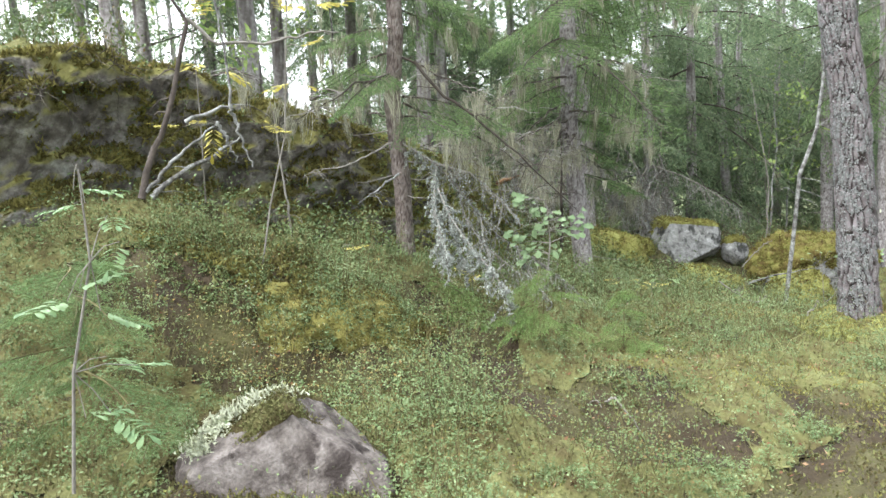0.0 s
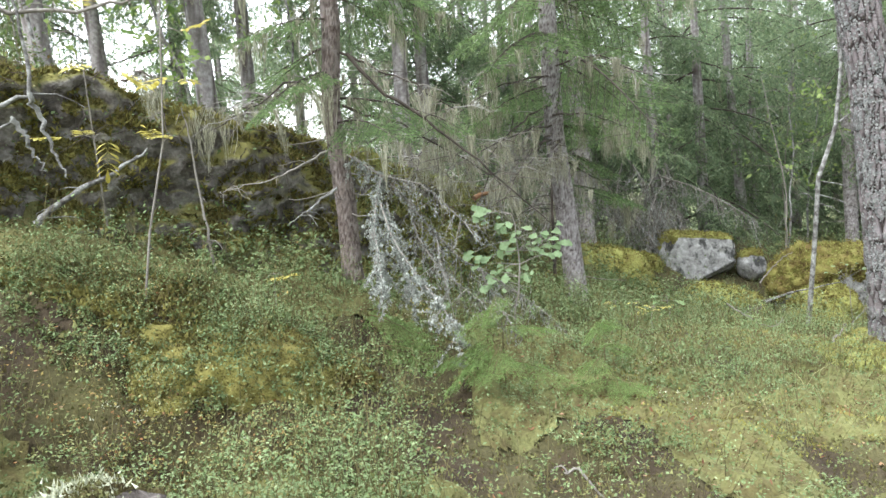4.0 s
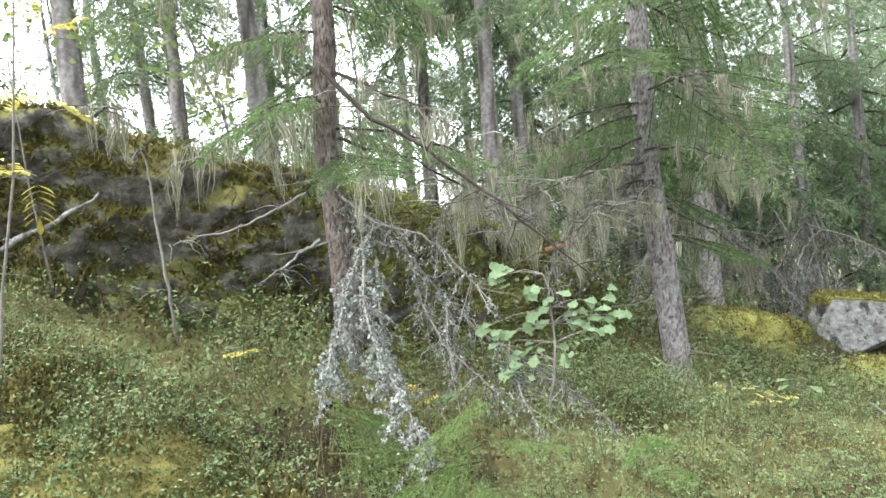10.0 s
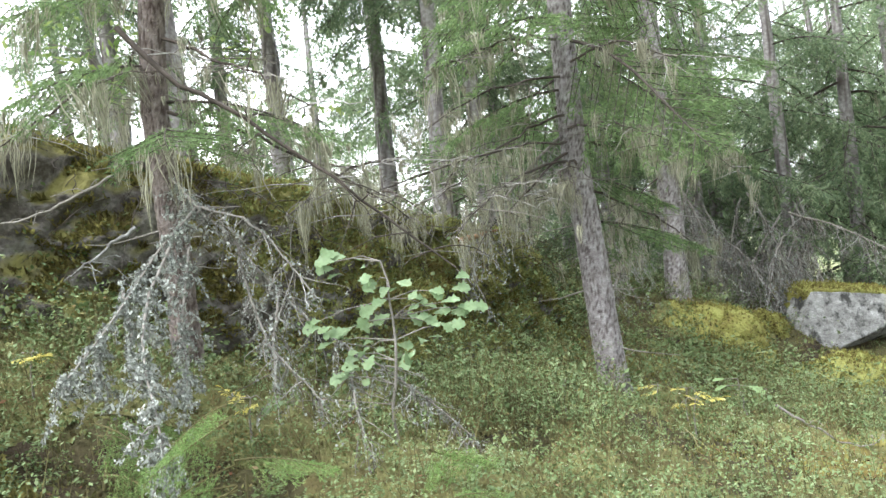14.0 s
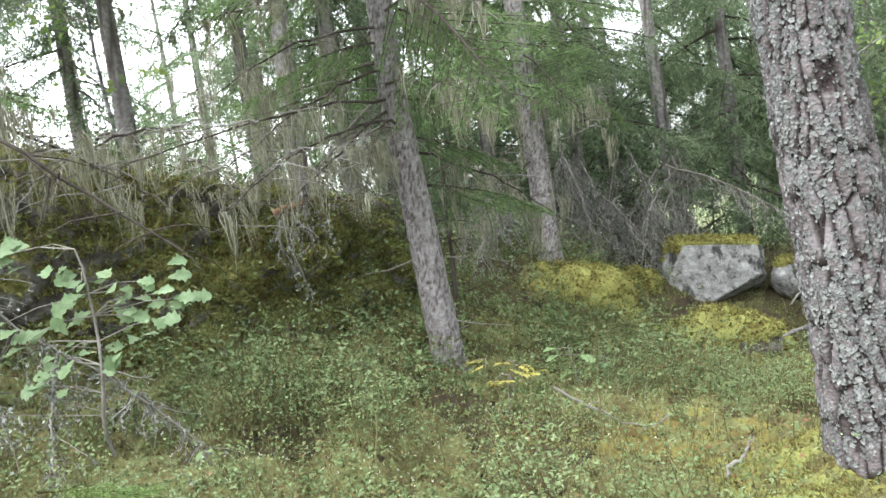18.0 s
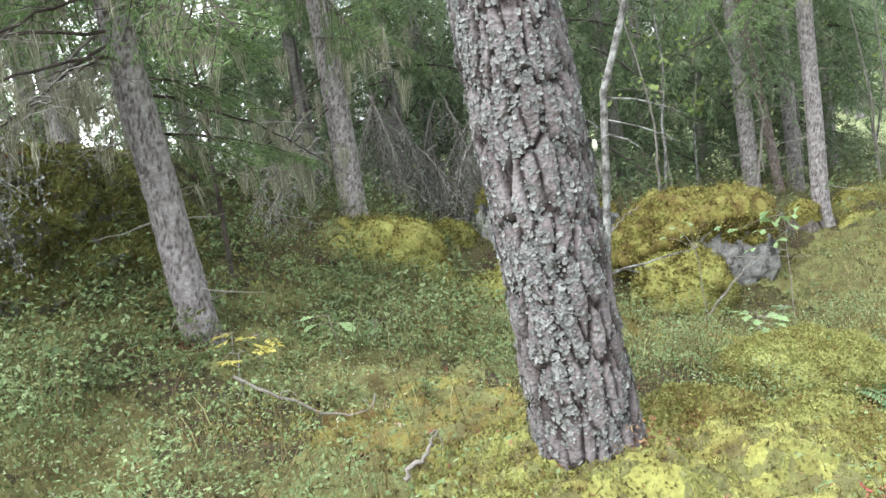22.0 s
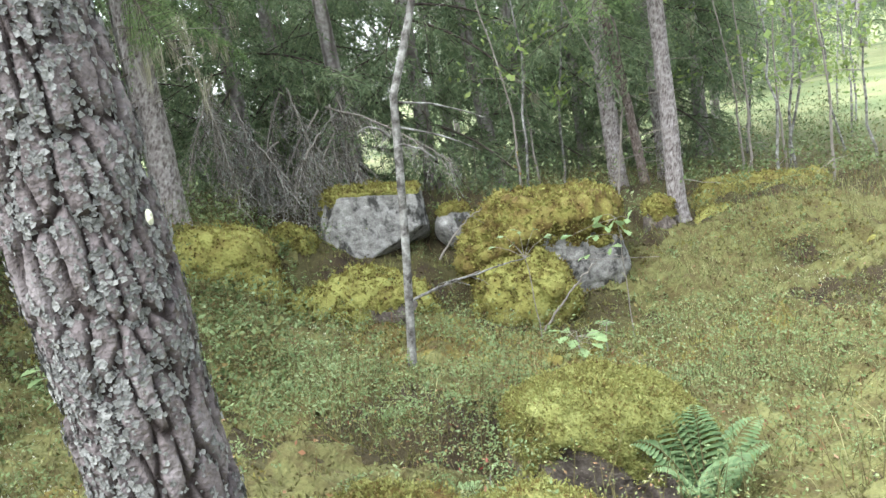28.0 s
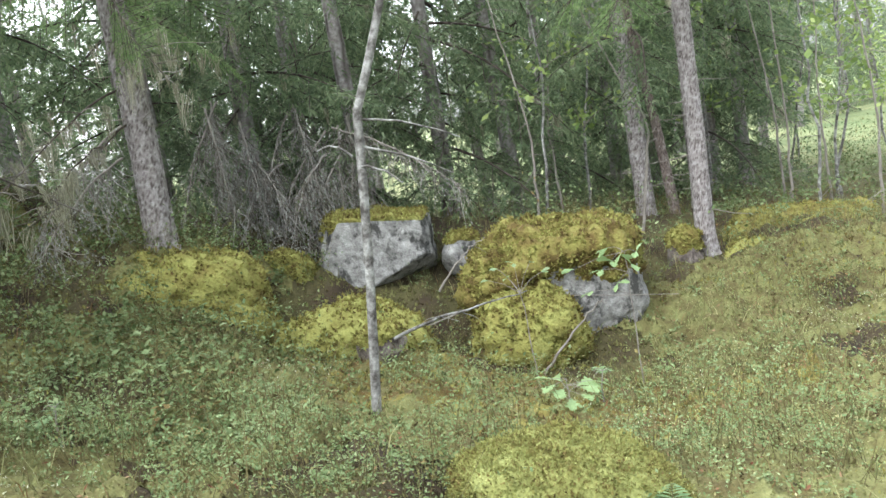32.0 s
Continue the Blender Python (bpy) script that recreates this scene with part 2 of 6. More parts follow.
def stained(m, scale, low, high, dark):
    """Crisp dark lichen stains and fine cracks over a rock."""
    nt = m.node_tree
    bs = nt.nodes["Principled BSDF"]
    old = bs.inputs["Base Color"].links[0].from_socket
    tc = nt.nodes.new("ShaderNodeTexCoord")
    mp = nt.nodes.new("ShaderNodeMapping")
    mp.inputs["Scale"].default_value = (1.0, 1.0, 0.6)
    nt.links.new(tc.outputs["Object"], mp.inputs["Vector"])
    nz = nt.nodes.new("ShaderNodeTexNoise")
    nz.inputs["Scale"].default_value, nz.inputs["Detail"].default_value, nz.inputs["Roughness"].default_value = scale, 9.0, 0.62
    nt.links.new(mp.outputs[0], nz.inputs["Vector"])
    rg = nt.nodes.new("ShaderNodeMapRange")
    rg.inputs["From Min"].default_value, rg.inputs["From Max"].default_value = low, high
    nt.links.new(nz.outputs["Fac"], rg.inputs["Value"])
    mix = nt.nodes.new("ShaderNodeMix")
    mix.data_type = "RGBA"
    nt.links.new(rg.outputs[0], mix.inputs[0])
    nt.links.new(old, mix.inputs[6])
    mix.inputs[7].default_value = (*dark, 1)
    nt.links.new(mix.outputs[2], bs.inputs["Base Color"])


stained(M_ROCK, 4.5, 0.53, 0.6, (0.05, 0.05, 0.045))
stained(M_ROCK_BROWN, 5.0, 0.54, 0.62, (0.045, 0.035, 0.03))


def mossy(name, rock, moss, bias, steep=2.2):
    """Rock with moss growing where it faces the sky, in ragged patches."""
    m = rock.copy()
    m.name = name
    nt = m.node_tree
    old = nt.nodes["Principled BSDF"].inputs["Base Color"].links[0].from_socket
    geo = nt.nodes.new("ShaderNodeNewGeometry")
    sep = nt.nodes.new("ShaderNodeSeparateXYZ")
    nt.links.new(geo.outputs["Normal"], sep.inputs[0])
    tc = nt.nodes.new("ShaderNodeTexCoord")
    nz = nt.nodes.new("ShaderNodeTexNoise")
    nz.inputs["Scale"].default_value, nz.inputs["Detail"].default_value = 2.5, 6.0
    nt.links.new(tc.outputs["Object"], nz.inputs["Vector"])
    add = nt.nodes.new("ShaderNodeMath")
    add.operation = "MULTIPLY_ADD"
    add.inputs[1].default_value = 3.2
    nt.links.new(nz.outputs["Fac"], add.inputs[0])
    nt.links.new(sep.outputs["Z"], add.inputs[2])
    rng = nt.nodes.new("ShaderNodeMapRange")
    rng.inputs["From Min"].default_value, rng.inputs["From Max"].default_value = 1.6 + bias, 2.1 + bias
    nt.links.new(add.outputs[0], rng.inputs["Value"])
    n2 = nt.nodes.new("ShaderNodeTexNoise")
    n2.inputs["Scale"].default_value, n2.inputs["Detail"].default_value = 9.0, 5.0
    nt.links.new(tc.outputs["Object"], n2.inputs["Vector"])
    ramp = nt.nodes.new("ShaderNodeValToRGB")
    ramp.color_ramp.elements[0].position, ramp.color_ramp.elements[0].color = 0.3, (*moss[0], 1)
    ramp.color_ramp.elements[1].position, ramp.color_ramp.elements[1].color = 0.7, (*moss[1], 1)
    nt.links.new(n2.outputs["Fac"], ramp.inputs["Fac"])
    mix = nt.nodes.new("ShaderNodeMix")
    mix.data_type = "RGBA"
    nt.links.new(rng.outputs[0], mix.inputs[0])
    nt.links.new(old, mix.inputs[6])
    nt.links.new(ramp.outputs[0], mix.inputs[7])
    nt.links.new(mix.outputs[2], nt.nodes["Principled BSDF"].inputs["Base Color"])
    return m


M_LEDGE_ROCK = material("dark_ledge_rock", [(0.3, (0.03, 0.026, 0.022)), (0.45, (0.10, 0.088, 0.075)), (0.57, (0.22, 0.205, 0.185)), (0.7, (0.40, 0.40, 0.36))], 5.0, 0.9, 1.0, 30, detail=12.0, ragged=0.68)
M_LEDGE = mossy("mossy_ledge_rock", M_LEDGE_ROCK, ((0.11, 0.10, 0.035), (0.28, 0.265, 0.085)), -0.05)
M_ROCK_DARK = material("dark_granite", [(0.3, (0.03, 0.03, 0.03)), (0.5, (0.13, 0.13, 0.13)), (0.7, (0.33, 0.33, 0.33))], 3.5, 0.85, 0.7, 60, detail=12.0, ragged=0.72)
M_PINE = material("pine_bark", [(0.25, (0.115, 0.098, 0.095)), (0.5, (0.175, 0.152, 0.15)), (0.75, (0.265, 0.242, 0.24))], 9, 0.9, 0.8, 70)
M_SPRUCE = material("spruce_bark", [(0.25, (0.17, 0.15, 0.142)), (0.5, (0.30, 0.275, 0.265)), (0.78, (0.46, 0.445, 0.43))], 22, 0.9, 0.8, 90)
M_SPRUCE_RED = material("brown_spruce_bark", [(0.25, (0.12, 0.095, 0.08)), (0.5, (0.20, 0.165, 0.145)), (0.78, (0.32, 0.29, 0.265))], 18, 0.9, 0.8, 90)


def furrowed(m, deep):
    """Bark whose furrows between the plates show the darker inner bark."""
    nt = m.node_tree
    bs = nt.nodes["Principled BSDF"]
    old = bs.inputs["Base Color"].links[0].from_socket
    at = nt.nodes.new("ShaderNodeAttribute")
    at.attribute_name = "plate"
    mix = nt.nodes.new("ShaderNodeMix")
    mix.data_type = "RGBA"
    mix.inputs[6].default_value = (*deep, 1)
    nt.links.new(at.outputs["Fac"], mix.inputs[0])
    nt.links.new(old, mix.inputs[7])
    nt.links.new(mix.outputs[2], bs.inputs["Base Color"])


furrowed(M_PINE, (0.035, 0.026, 0.023))
furrowed(M_SPRUCE, (0.085, 0.068, 0.062))
furrowed(M_SPRUCE_RED, (0.065, 0.045, 0.036))
M_BARK_FLAKE = material("foliose_lichen", [(0.2, (0.13, 0.132, 0.126)), (0.5, (0.20, 0.205, 0.193)), (0.8, (0.33, 0.335, 0.315))], 30, 0.95, 0.5, 150, island=0.5)
M_LICHEN_GREY = material("grey_branch_lichen", [(0.2, (0.15, 0.155, 0.135)), (0.5, (0.27, 0.285, 0.25)), (0.8, (0.43, 0.455, 0.40))], 20, 0.95, 0.0, 100, island=0.6)
M_SAPLING = material("pale_sapling_bark", [(0.38, (0.06, 0.054, 0.048)), (0.48, (0.16, 0.155, 0.142)), (0.64, (0.35, 0.355, 0.33))], 14, 0.85, 0.5, 60, detail=10.0, ragged=0.7)
M_TWIG = material("grey_twig", [(0.3, (0.10, 0.085, 0.07)), (0.6, (0.25, 0.23, 0.20)), (0.8, (0.42, 0.41, 0.38))], 12, 0.9, 0.4, 80, island=0.5)
M_DARKTWIG = material("dark_twig", [(0.3, (0.035, 0.028, 0.022)), (0.7, (0.11, 0.09, 0.075))], 12, 0.9, 0.4, 80)
M_NEEDLE = material("spruce_needles", [(0.15, (0.095, 0.15, 0.06)), (0.5, (0.17, 0.255, 0.10)), (0.85, (0.28, 0.37, 0.16))], 1.2, 0.7, 0.0, 30, island=0.45, glow_through=0.48)
M_NEEDLE_YOUNG = material("young_spruce_needles", [(0.15, (0.10, 0.17, 0.045)), (0.5, (0.18, 0.28, 0.085)), (0.85, (0.30, 0.40, 0.14))], 1.2, 0.7, 0.0, 30, island=0.45, glow_through=0.3)
# coarse crowns: the far woods' haze is put into this paler, bluer green
M_NEEDLE_HAZE = material("hazed_spruce_needles", [(0.15, (0.10, 0.15, 0.082)), (0.5, (0.18, 0.24, 0.13)), (0.85, (0.30, 0.36, 0.21))], 0.8, 0.8, 0.0, 20, island=0.5, glow_through=0.5)
M_BEARD = material("beard_lichen", [(0.2, (0.18, 0.175, 0.12)), (0.5, (0.31, 0.30, 0.215)), (0.8, (0.45, 0.44, 0.33))], 6, 0.95, 0.0, 60, island=0.6, glow_through=0.35)
M_BILBERRY = material("bilberry_leaves", [(0.22, (0.20, 0.13, 0.05)), (0.3, (0.15, 0.15, 0.05)), (0.42, (0.095, 0.14, 0.05)), (0.6, (0.15, 0.205, 0.085)), (0.85, (0.27, 0.32, 0.165))], 1.7, 0.65, 0.0, 30, island=0.38, glow_through=0.12, specular=0.25)
M_BILBERRY_WARM = material("autumn_bilberry_leaves", [(0.2, (0.26, 0.12, 0.05)), (0.35, (0.28, 0.22, 0.07)), (0.55, (0.20, 0.22, 0.08)), (0.8, (0.31, 0.33, 0.15))], 2.5, 0.65, 0.0, 30, island=0.6, glow_through=0.15, specular=0.22)
M_STEM = material("green_brown_stems", [(0.3, (0.06, 0.055, 0.025)), (0.7, (0.17, 0.15, 0.06))], 8, 0.9, 0.0, 40)
M_GRASS = material("grass_blades", [(0.28, (0.19, 0.11, 0.05)), (0.4, (0.10, 0.125, 0.042)), (0.58, (0.18, 0.215, 0.075)), (0.78, (0.34, 0.32, 0.16))], 1.6, 0.7, 0.0, 30, island=0.5, glow_through=0.15)
M_FERN = material("fern_fronds", [(0.2, (0.11, 0.19, 0.08)), (0.8, (0.24, 0.34, 0.16))], 8, 0.6, 0.0, 40, island=0.4, glow_through=0.35)
M_OAK = material("oak_leaves", [(0.2, (0.30, 0.17, 0.09)), (0.36, (0.40, 0.33, 0.21)), (0.55, (0.20, 0.29, 0.14)), (0.85, (0.46, 0.48, 0.35))], 10, 0.55, 0.0, 60, island=0.75, glow_through=0.35)
M_OAK_GREEN = material("green_oak_leaves", [(0.2, (0.15, 0.25, 0.09)), (0.8, (0.31, 0.42, 0.20))], 10, 0.55, 0.0, 60, island=0.7, glow_through=0.35)
M_YELLOW = material("yellow_rowan_leaves", [(0.2, (0.42, 0.36, 0.06)), (0.8, (0.66, 0.60, 0.20))], 10, 0.6, 0.0, 60, island=0.7, glow_through=0.4)
M_RED = material("red_autumn_leaves", [(0.2, (0.22, 0.05, 0.04)), (0.8, (0.42, 0.16, 0.12))], 10, 0.6, 0.0, 60, island=0.7, glow_through=0.3)
M_LITTER = material("dry_litter", [(0.2, (0.11, 0.045, 0.022)), (0.5, (0.19, 0.10, 0.05)), (0.85, (0.29, 0.20, 0.115))], 10, 0.9, 0.0, 60, island=0.8)
M_BIRCH_LEAF = material("pale_birch_leaves", [(0.2, (0.14, 0.22, 0.06)), (0.8, (0.34, 0.42, 0.14))], 1, 0.6, 0.0, 30, island=0.6, glow_through=0.4)

# ---- ground ----
HILL_R = 2.4
HILLS = dict(zip([(cx, cy) for cy in (0, 3, 6, 9, 12, 15) for cx in (-2, 1, 4, 7)],
                 (0.14, 0.02, 0.25, -0.05, 0.04, -0.04, 0.12, -0.3, 0.52, 0.1, 0.17, -0.11, 0.56, 0.1, -0.06, -0.14, 0.22, 0.44, -0.5, -0.29, 0.35, 0.62, 0.41, 0.14)))
# extra lumps: x, y, height, radius
LUMPS = [(-0.95, 4.1, -0.16, 0.5), (3.8, 6.95, 0.25, 0.7), (4.88, 8.22, -0.58, 0.55), (4.05, 9.8, 0.13, 0.55), (2.95, 12.5, -0.34, 0.42), (-0.45, 6.5, 0.22, 0.6), (4.3, 10.6, 0.16, 0.35), (3.4, 10.9, 0.1, 0.4), (5.75, 11.35, -0.14, 0.5), (4.5, 12.3, -0.15, 0.4), (-3.1, 5.7, 0.75, 1.5), (-1.15, 5.0, 0.28, 0.6), (-0.75, 4.85, 0.12, 0.4), (-1.9, 4.6, 0.25, 0.6), (1.85, 12.8, 0.28, 0.7), (4.35, 7.35, 0.08, 0.35), (8.3, 12.9, 0.3, 0.9),
         (3.6, 10.0, 0.12, 0.35), (6.6, 12.4, 0.15, 0.5), (0.9, 6.3, 0.12, 0.5), (4.2, 11.6, 0.12, 0.7)]
EDGE = [(-9.0, 2.2), (-3.4, 5.0), (-1.7, 6.75), (-0.35, 7.9), (0.45, 9.3), (0.9, 11.0), (0.7, 13.5), (0.2, 17.0), (-1.0, 24.0)]


def edge_side(x, y):
    """Distance from the foot of the ledge, positive on the hill's side."""
    best, sign = np.full(x.shape, 1e9), np.ones(x.shape)
    for (ax, ay), (bx, by) in zip(EDGE, EDGE[1:]):
        dx, dy = bx - ax, by - ay
        s = np.clip(((x - ax) * dx + (y - ay) * dy) / (dx * dx + dy * dy), 0, 1)
        d = np.hypot(x - ax - s * dx, y - ay - s * dy)
        cr = dx * (y - ay) - dy * (x - ax)
        near = d < best
        best = np.where(near, d, best)
        sign = np.where(near, np.sign(cr), sign)
    return best * sign


def step01(s):
    s = np.clip(s, 0, 1)
    return s * s * (3 - 2 * s)


def ground_z(x, y, rough=True):
    x, y = np.asarray(x, float), np.asarray(y, float)
    z = -1.1 * np.tanh((0.09 * (x - 2) + 0.04 * (y - 5)) / 1.1)
    for (cx, cy), h in HILLS.items():
        z = z + h * np.exp(-((x - cx) ** 2 + (y - cy) ** 2) / HILL_R ** 2)
    for cx, cy, h, r in LUMPS:
        z = z + h * np.exp(-((x - cx) ** 2 + (y - cy) ** 2) / r ** 2)
    s = edge_side(x, y) + 0.35 * flat_noise(x, y, 1.1, 5, 3)
    tall = np.interp(y, [5, 7, 8.5, 10, 12, 15, 20], [1.3, 1.25, 1.1, 0.95, 0.75, 0.5, 0.3])
    z = z + tall * step01((s - 0.1) / 0.55) + 0.75 * step01((s - 0.5) / 4.0) - 1.2 * step01((s - 6) / 18)
    if rough:
        z = z + 0.2 * flat_noise(x, y, 1.3, 11, 3) + 0.17 * flat_noise(x, y, 4.5, 12, 3) + 0.07 * flat_noise(x, y, 9.0, 13, 2)
    return z


def gz(x, y):
    return float(ground_z(np.array([x]), np.array([y]))[0])


def axis(lo, hi, step, far):
    out, grow, a = [], step, 0.0
    while a < far:
        grow *= 1.22
        a += grow
        out.append(a)
    out = np.array(out)
    return np.concatenate([lo - out[::-1], np.arange(lo, hi, step), hi + out])


gx, gy = np.meshgrid(axis(-4.5, 8.5, 0.075, 500), axis(-1.0, 14.5, 0.075, 500), indexing="ij")
gv = np.stack([gx, gy, ground_z(gx, gy)], -1).reshape(-1, 3)
ni, nj = gx.shape
ii, jj = np.meshgrid(np.arange(ni - 1), np.arange(nj - 1), indexing="ij")
gf = np.stack([ii * nj + jj, (ii + 1) * nj + jj, (ii + 1) * nj + jj + 1, ii * nj + jj + 1], -1).reshape(-1, 4)
single("ground", gv, gf, M_SOIL, "uneven forest floor of brown litter, moss and soil", "ground", kind="structure")


# ---- stones ----
def ball(level):
    bm = bmesh.new()
    bmesh.ops.create_icosphere(bm, subdivisions=level, radius=1)
    v = np.array([p.co[:] for p in bm.verts])
    f = np.array([[q.index for q in p.verts] for p in bm.faces])
    bm.free()
    return v, f


BALL6, BALL5, BALL4 = ball(6), ball(5), ball(4)


def normals_of(v, f):
    n = np.cross(v[f[:, 1]] - v[f[:, 0]], v[f[:, 2]] - v[f[:, 0]])
    out = np.zeros_like(v)
    for k in range(3):
        np.add.at(out, f[:, k], n)
    return out / (np.linalg.norm(out, axis=1)[:, None] + 1e-12)


def tufts(v, n, count, size, rng, spread=0.5, width=0.22):
    """Single upright blades on a surface of points v with normals n."""
    k = rng.integers(0, len(v), count)
    p = v[k] + rng.normal(0, 0.012, (count, 3))
    up = n[k] + rng.normal(0, spread, (count, 3)) + [0, 0, 0.3]
    up /= np.linalg.norm(up, axis=1)[:, None]
    side = np.cross(up, rng.normal(0, 1, (count, 3)))
    side /= np.linalg.norm(side, axis=1)[:, None] + 1e-9
    h = size * rng.uniform(0.5, 1.3, (count, 1))
    tri = np.stack([p - side * h * width, p + side * h * width, p + up * h], 1).reshape(-1, 3)
    return tri, np.arange(count * 3).reshape(-1, 3)


def boulder(name, at, size, turn=0.0, seed=1, cuts=7, moss=0.35, rock=None, moss_mat=None, label="", thick=0.05, fuzz=9000, detail=None, cut_low=0.62, moss_lean=(0, 0, 0), lump=0.16, planes=(), square=2.0, lean=(0, 0), climb=0.75):
    rng = np.random.default_rng(seed)
    v, f = detail or BALL5
    v = v / (np.abs(v) ** square).sum(1)[:, None] ** (1 / square)
    for _ in range(cuts):
        n = rng.normal(0, 1, 3)
        n /= np.linalg.norm(n)
        d = rng.uniform(cut_low, 0.9)
        over = np.maximum(v @ n - d, 0)
        v -= over[:, None] * n * 0.92
    for nx, ny, nz, d in planes:
        n = np.array((nx, ny, nz)) / math.sqrt(nx * nx + ny * ny + nz * nz)
        v -= np.maximum(v @ n - d, 0)[:, None] * n * 0.95
    v *= 1 + lump * 2 * fbm(v + seed, 1.7, seed, 3)[:, None] + 0.09 * fbm(v + seed, 6, seed + 3, 5)[:, None]
    v[:, 2] += v[:, 0] * lean[0] + v[:, 1] * lean[1]
    v *= np.array(size)
    c, s = math.cos(turn), math.sin(turn)
    v = v @ np.array([[c, s, 0], [-s, c, 0], [0, 0, 1]]) + np.array(at)
    ob = thing(name, at, label, "boulder" if name == "boulder" else "mound", "boulders on the forest floor" if name == "boulder" else "")
    part("stone" if name == "boulder" else "earth", v, f, rock or M_ROCK, ob, "bare grey rock" if name == "boulder" else "dark bare earth and roots")
    n = normals_of(v, f)
    hgt = (v[:, 2] - at[2]) / size[2]
    m = n[:, 2] * 0.6 + hgt * climb + (n @ np.array(moss_lean)) - (1 - moss * 2) + 0.9 * fbm(v, 4.0, seed + 9, 4)
    knob = np.abs(fbm(v, 7, seed + 4, 2)) * 2.2 + 0.5 * fbm(v, 22, seed + 2, 3)
    lift = np.clip(m * 2.2, -0.35, 1) * thick + np.where(m > 0, thick * (0.8 * fbm(v, 3.5, seed + 6, 2) + 1.1 * knob - 0.2), 0)
    mv = v + n * lift[:, None]
    keep = (m[f] > -0.12).any(1)
    if keep.sum() > 10:
        used, inv = np.unique(f[keep], return_inverse=True)
        part("moss_cap", mv[used], inv.reshape(-1, 3), moss_mat or M_MOSS_CAP, ob, "thick cushion of yellow-green moss")
        good = (m > 0.02) & (knob > -0.05)
        if good.sum() > 10 and fuzz:
            near = at[1] < 10
            tv, tf = tufts(mv[good], n[good], fuzz if near else fuzz // 2, 0.014 if near else 0.03, rng, 0.8, 0.34 if near else 0.45)
            part("moss_fuzz", tv, tf, moss_mat or M_MOSS_CAP, ob, kind="stuff", smooth=False)
    return ob


boulder("boulder", (3.68, 13.85, -0.15), (0.7, 0.58, 0.46), 0.0, 21, 0, 0.05, label="large bare grey granite boulder with a thin moss top", thick=0.04, detail=BALL6, fuzz=9000, lump=0.07, moss_lean=(-0.15, 0.2, 0), square=5.0,
        planes=((0, -1, 0.1, 0.84), (0.5, -0.45, -0.72, 0.85), (-1, -0.3, 0.35, 0.78), (0.18, 0, 1, 0.86), (-0.35, -0.9, 0.1, 0.92)))
boulder("boulder", (2.86, 13.35, -0.3), (0.34, 0.34, 0.33), 0.3, 22, 5, 0.32, M_ROCK_DARK, label="dark grey boulder with moss on its shoulder", thick=0.06, fuzz=7000, square=3.0, lump=0.1)
boulder("boulder", (4.68, 13.75, -0.33), (0.24, 0.22, 0.24), 0.2, 23, 5, 0.12, label="small grey stone beside the large boulder", thick=0.03, fuzz=1500, detail=BALL4, lump=0.1)
boulder("boulder", (5.52, 12.72, -0.6), (0.8, 0.6, 0.58), 0.0, 33, 0, 0.44, label="tall boulder with a thick moss hood and bare grey side", thick=0.1, detail=BALL6, fuzz=30000, climb=1.5, moss_lean=(-0.35, 0.3, 0), lump=0.13, square=2.7, planes=((0.2, -1, -0.05, 0.78), (1, -0.2, 0.15, 0.9), (0.1, 0, 1, 0.9), (-0.8, -0.2, 0.6, 0.88)))
boulder("boulder", (5.15, 12.08, -0.88), (0.42, 0.36, 0.42), 0.4, 34, 2, 0.85, label="low boulder wholly grown over with moss", thick=0.09, fuzz=14000, lump=0.2)
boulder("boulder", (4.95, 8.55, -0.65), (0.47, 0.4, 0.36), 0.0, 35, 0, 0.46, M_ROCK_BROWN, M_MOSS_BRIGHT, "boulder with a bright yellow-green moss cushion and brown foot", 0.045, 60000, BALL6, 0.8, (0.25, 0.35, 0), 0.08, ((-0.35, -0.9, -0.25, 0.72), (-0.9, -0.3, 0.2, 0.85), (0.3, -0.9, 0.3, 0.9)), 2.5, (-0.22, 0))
boulder("boulder", (2.0, 12.6, -0.36), (0.8, 0.66, 0.62), 0.2, 36, 1, 0.8, label="rounded hump wholly covered in yellow-green moss", thick=0.08, fuzz=26000, lump=0.16, detail=BALL6, square=3.0, lean=(-0.1, 0))
boulder("boulder", (3.92, 11.6, -0.56), (0.2, 0.18, 0.16), 0.2, 37, 6, 0.2, M_ROCK_BROWN, label="small half-buried stone with a moss rim", thick=0.04, fuzz=1500)
boulder("boulder", (3.62, 12.25, -0.72), (0.66, 0.55, 0.36), 0.3, 38, 1, 0.85, label="low mossy hummock in front of the grey boulder", thick=0.07, fuzz=18000, lump=0.22)
boulder("boulder", (8.5, 14.7, -1.12), (1.15, 0.85, 0.52), -0.2, 39, 2, 0.85, label="broad mound wholly covered in yellow moss", thick=0.09, fuzz=20000, lump=0.25, detail=BALL6)
boulder("boulder", (7.75, 13.75, -1.22), (0.58, 0.5, 0.42), 0.2, 40, 2, 0.85, label="mossy hummock beside a spruce foot", thick=0.09, fuzz=12000, lump=0.25)
boulder("boulder", (6.95, 13.6, -0.74), (0.2, 0.2, 0.32), 0.2, 41, 4, 0.3, M_ROCK_BROWN, label="small stone with a mossy crown by the tree", thick=0.04, fuzz=2500, detail=BALL4)
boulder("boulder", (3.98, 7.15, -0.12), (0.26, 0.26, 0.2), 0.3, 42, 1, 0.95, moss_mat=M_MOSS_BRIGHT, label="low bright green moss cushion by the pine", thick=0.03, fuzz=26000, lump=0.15)
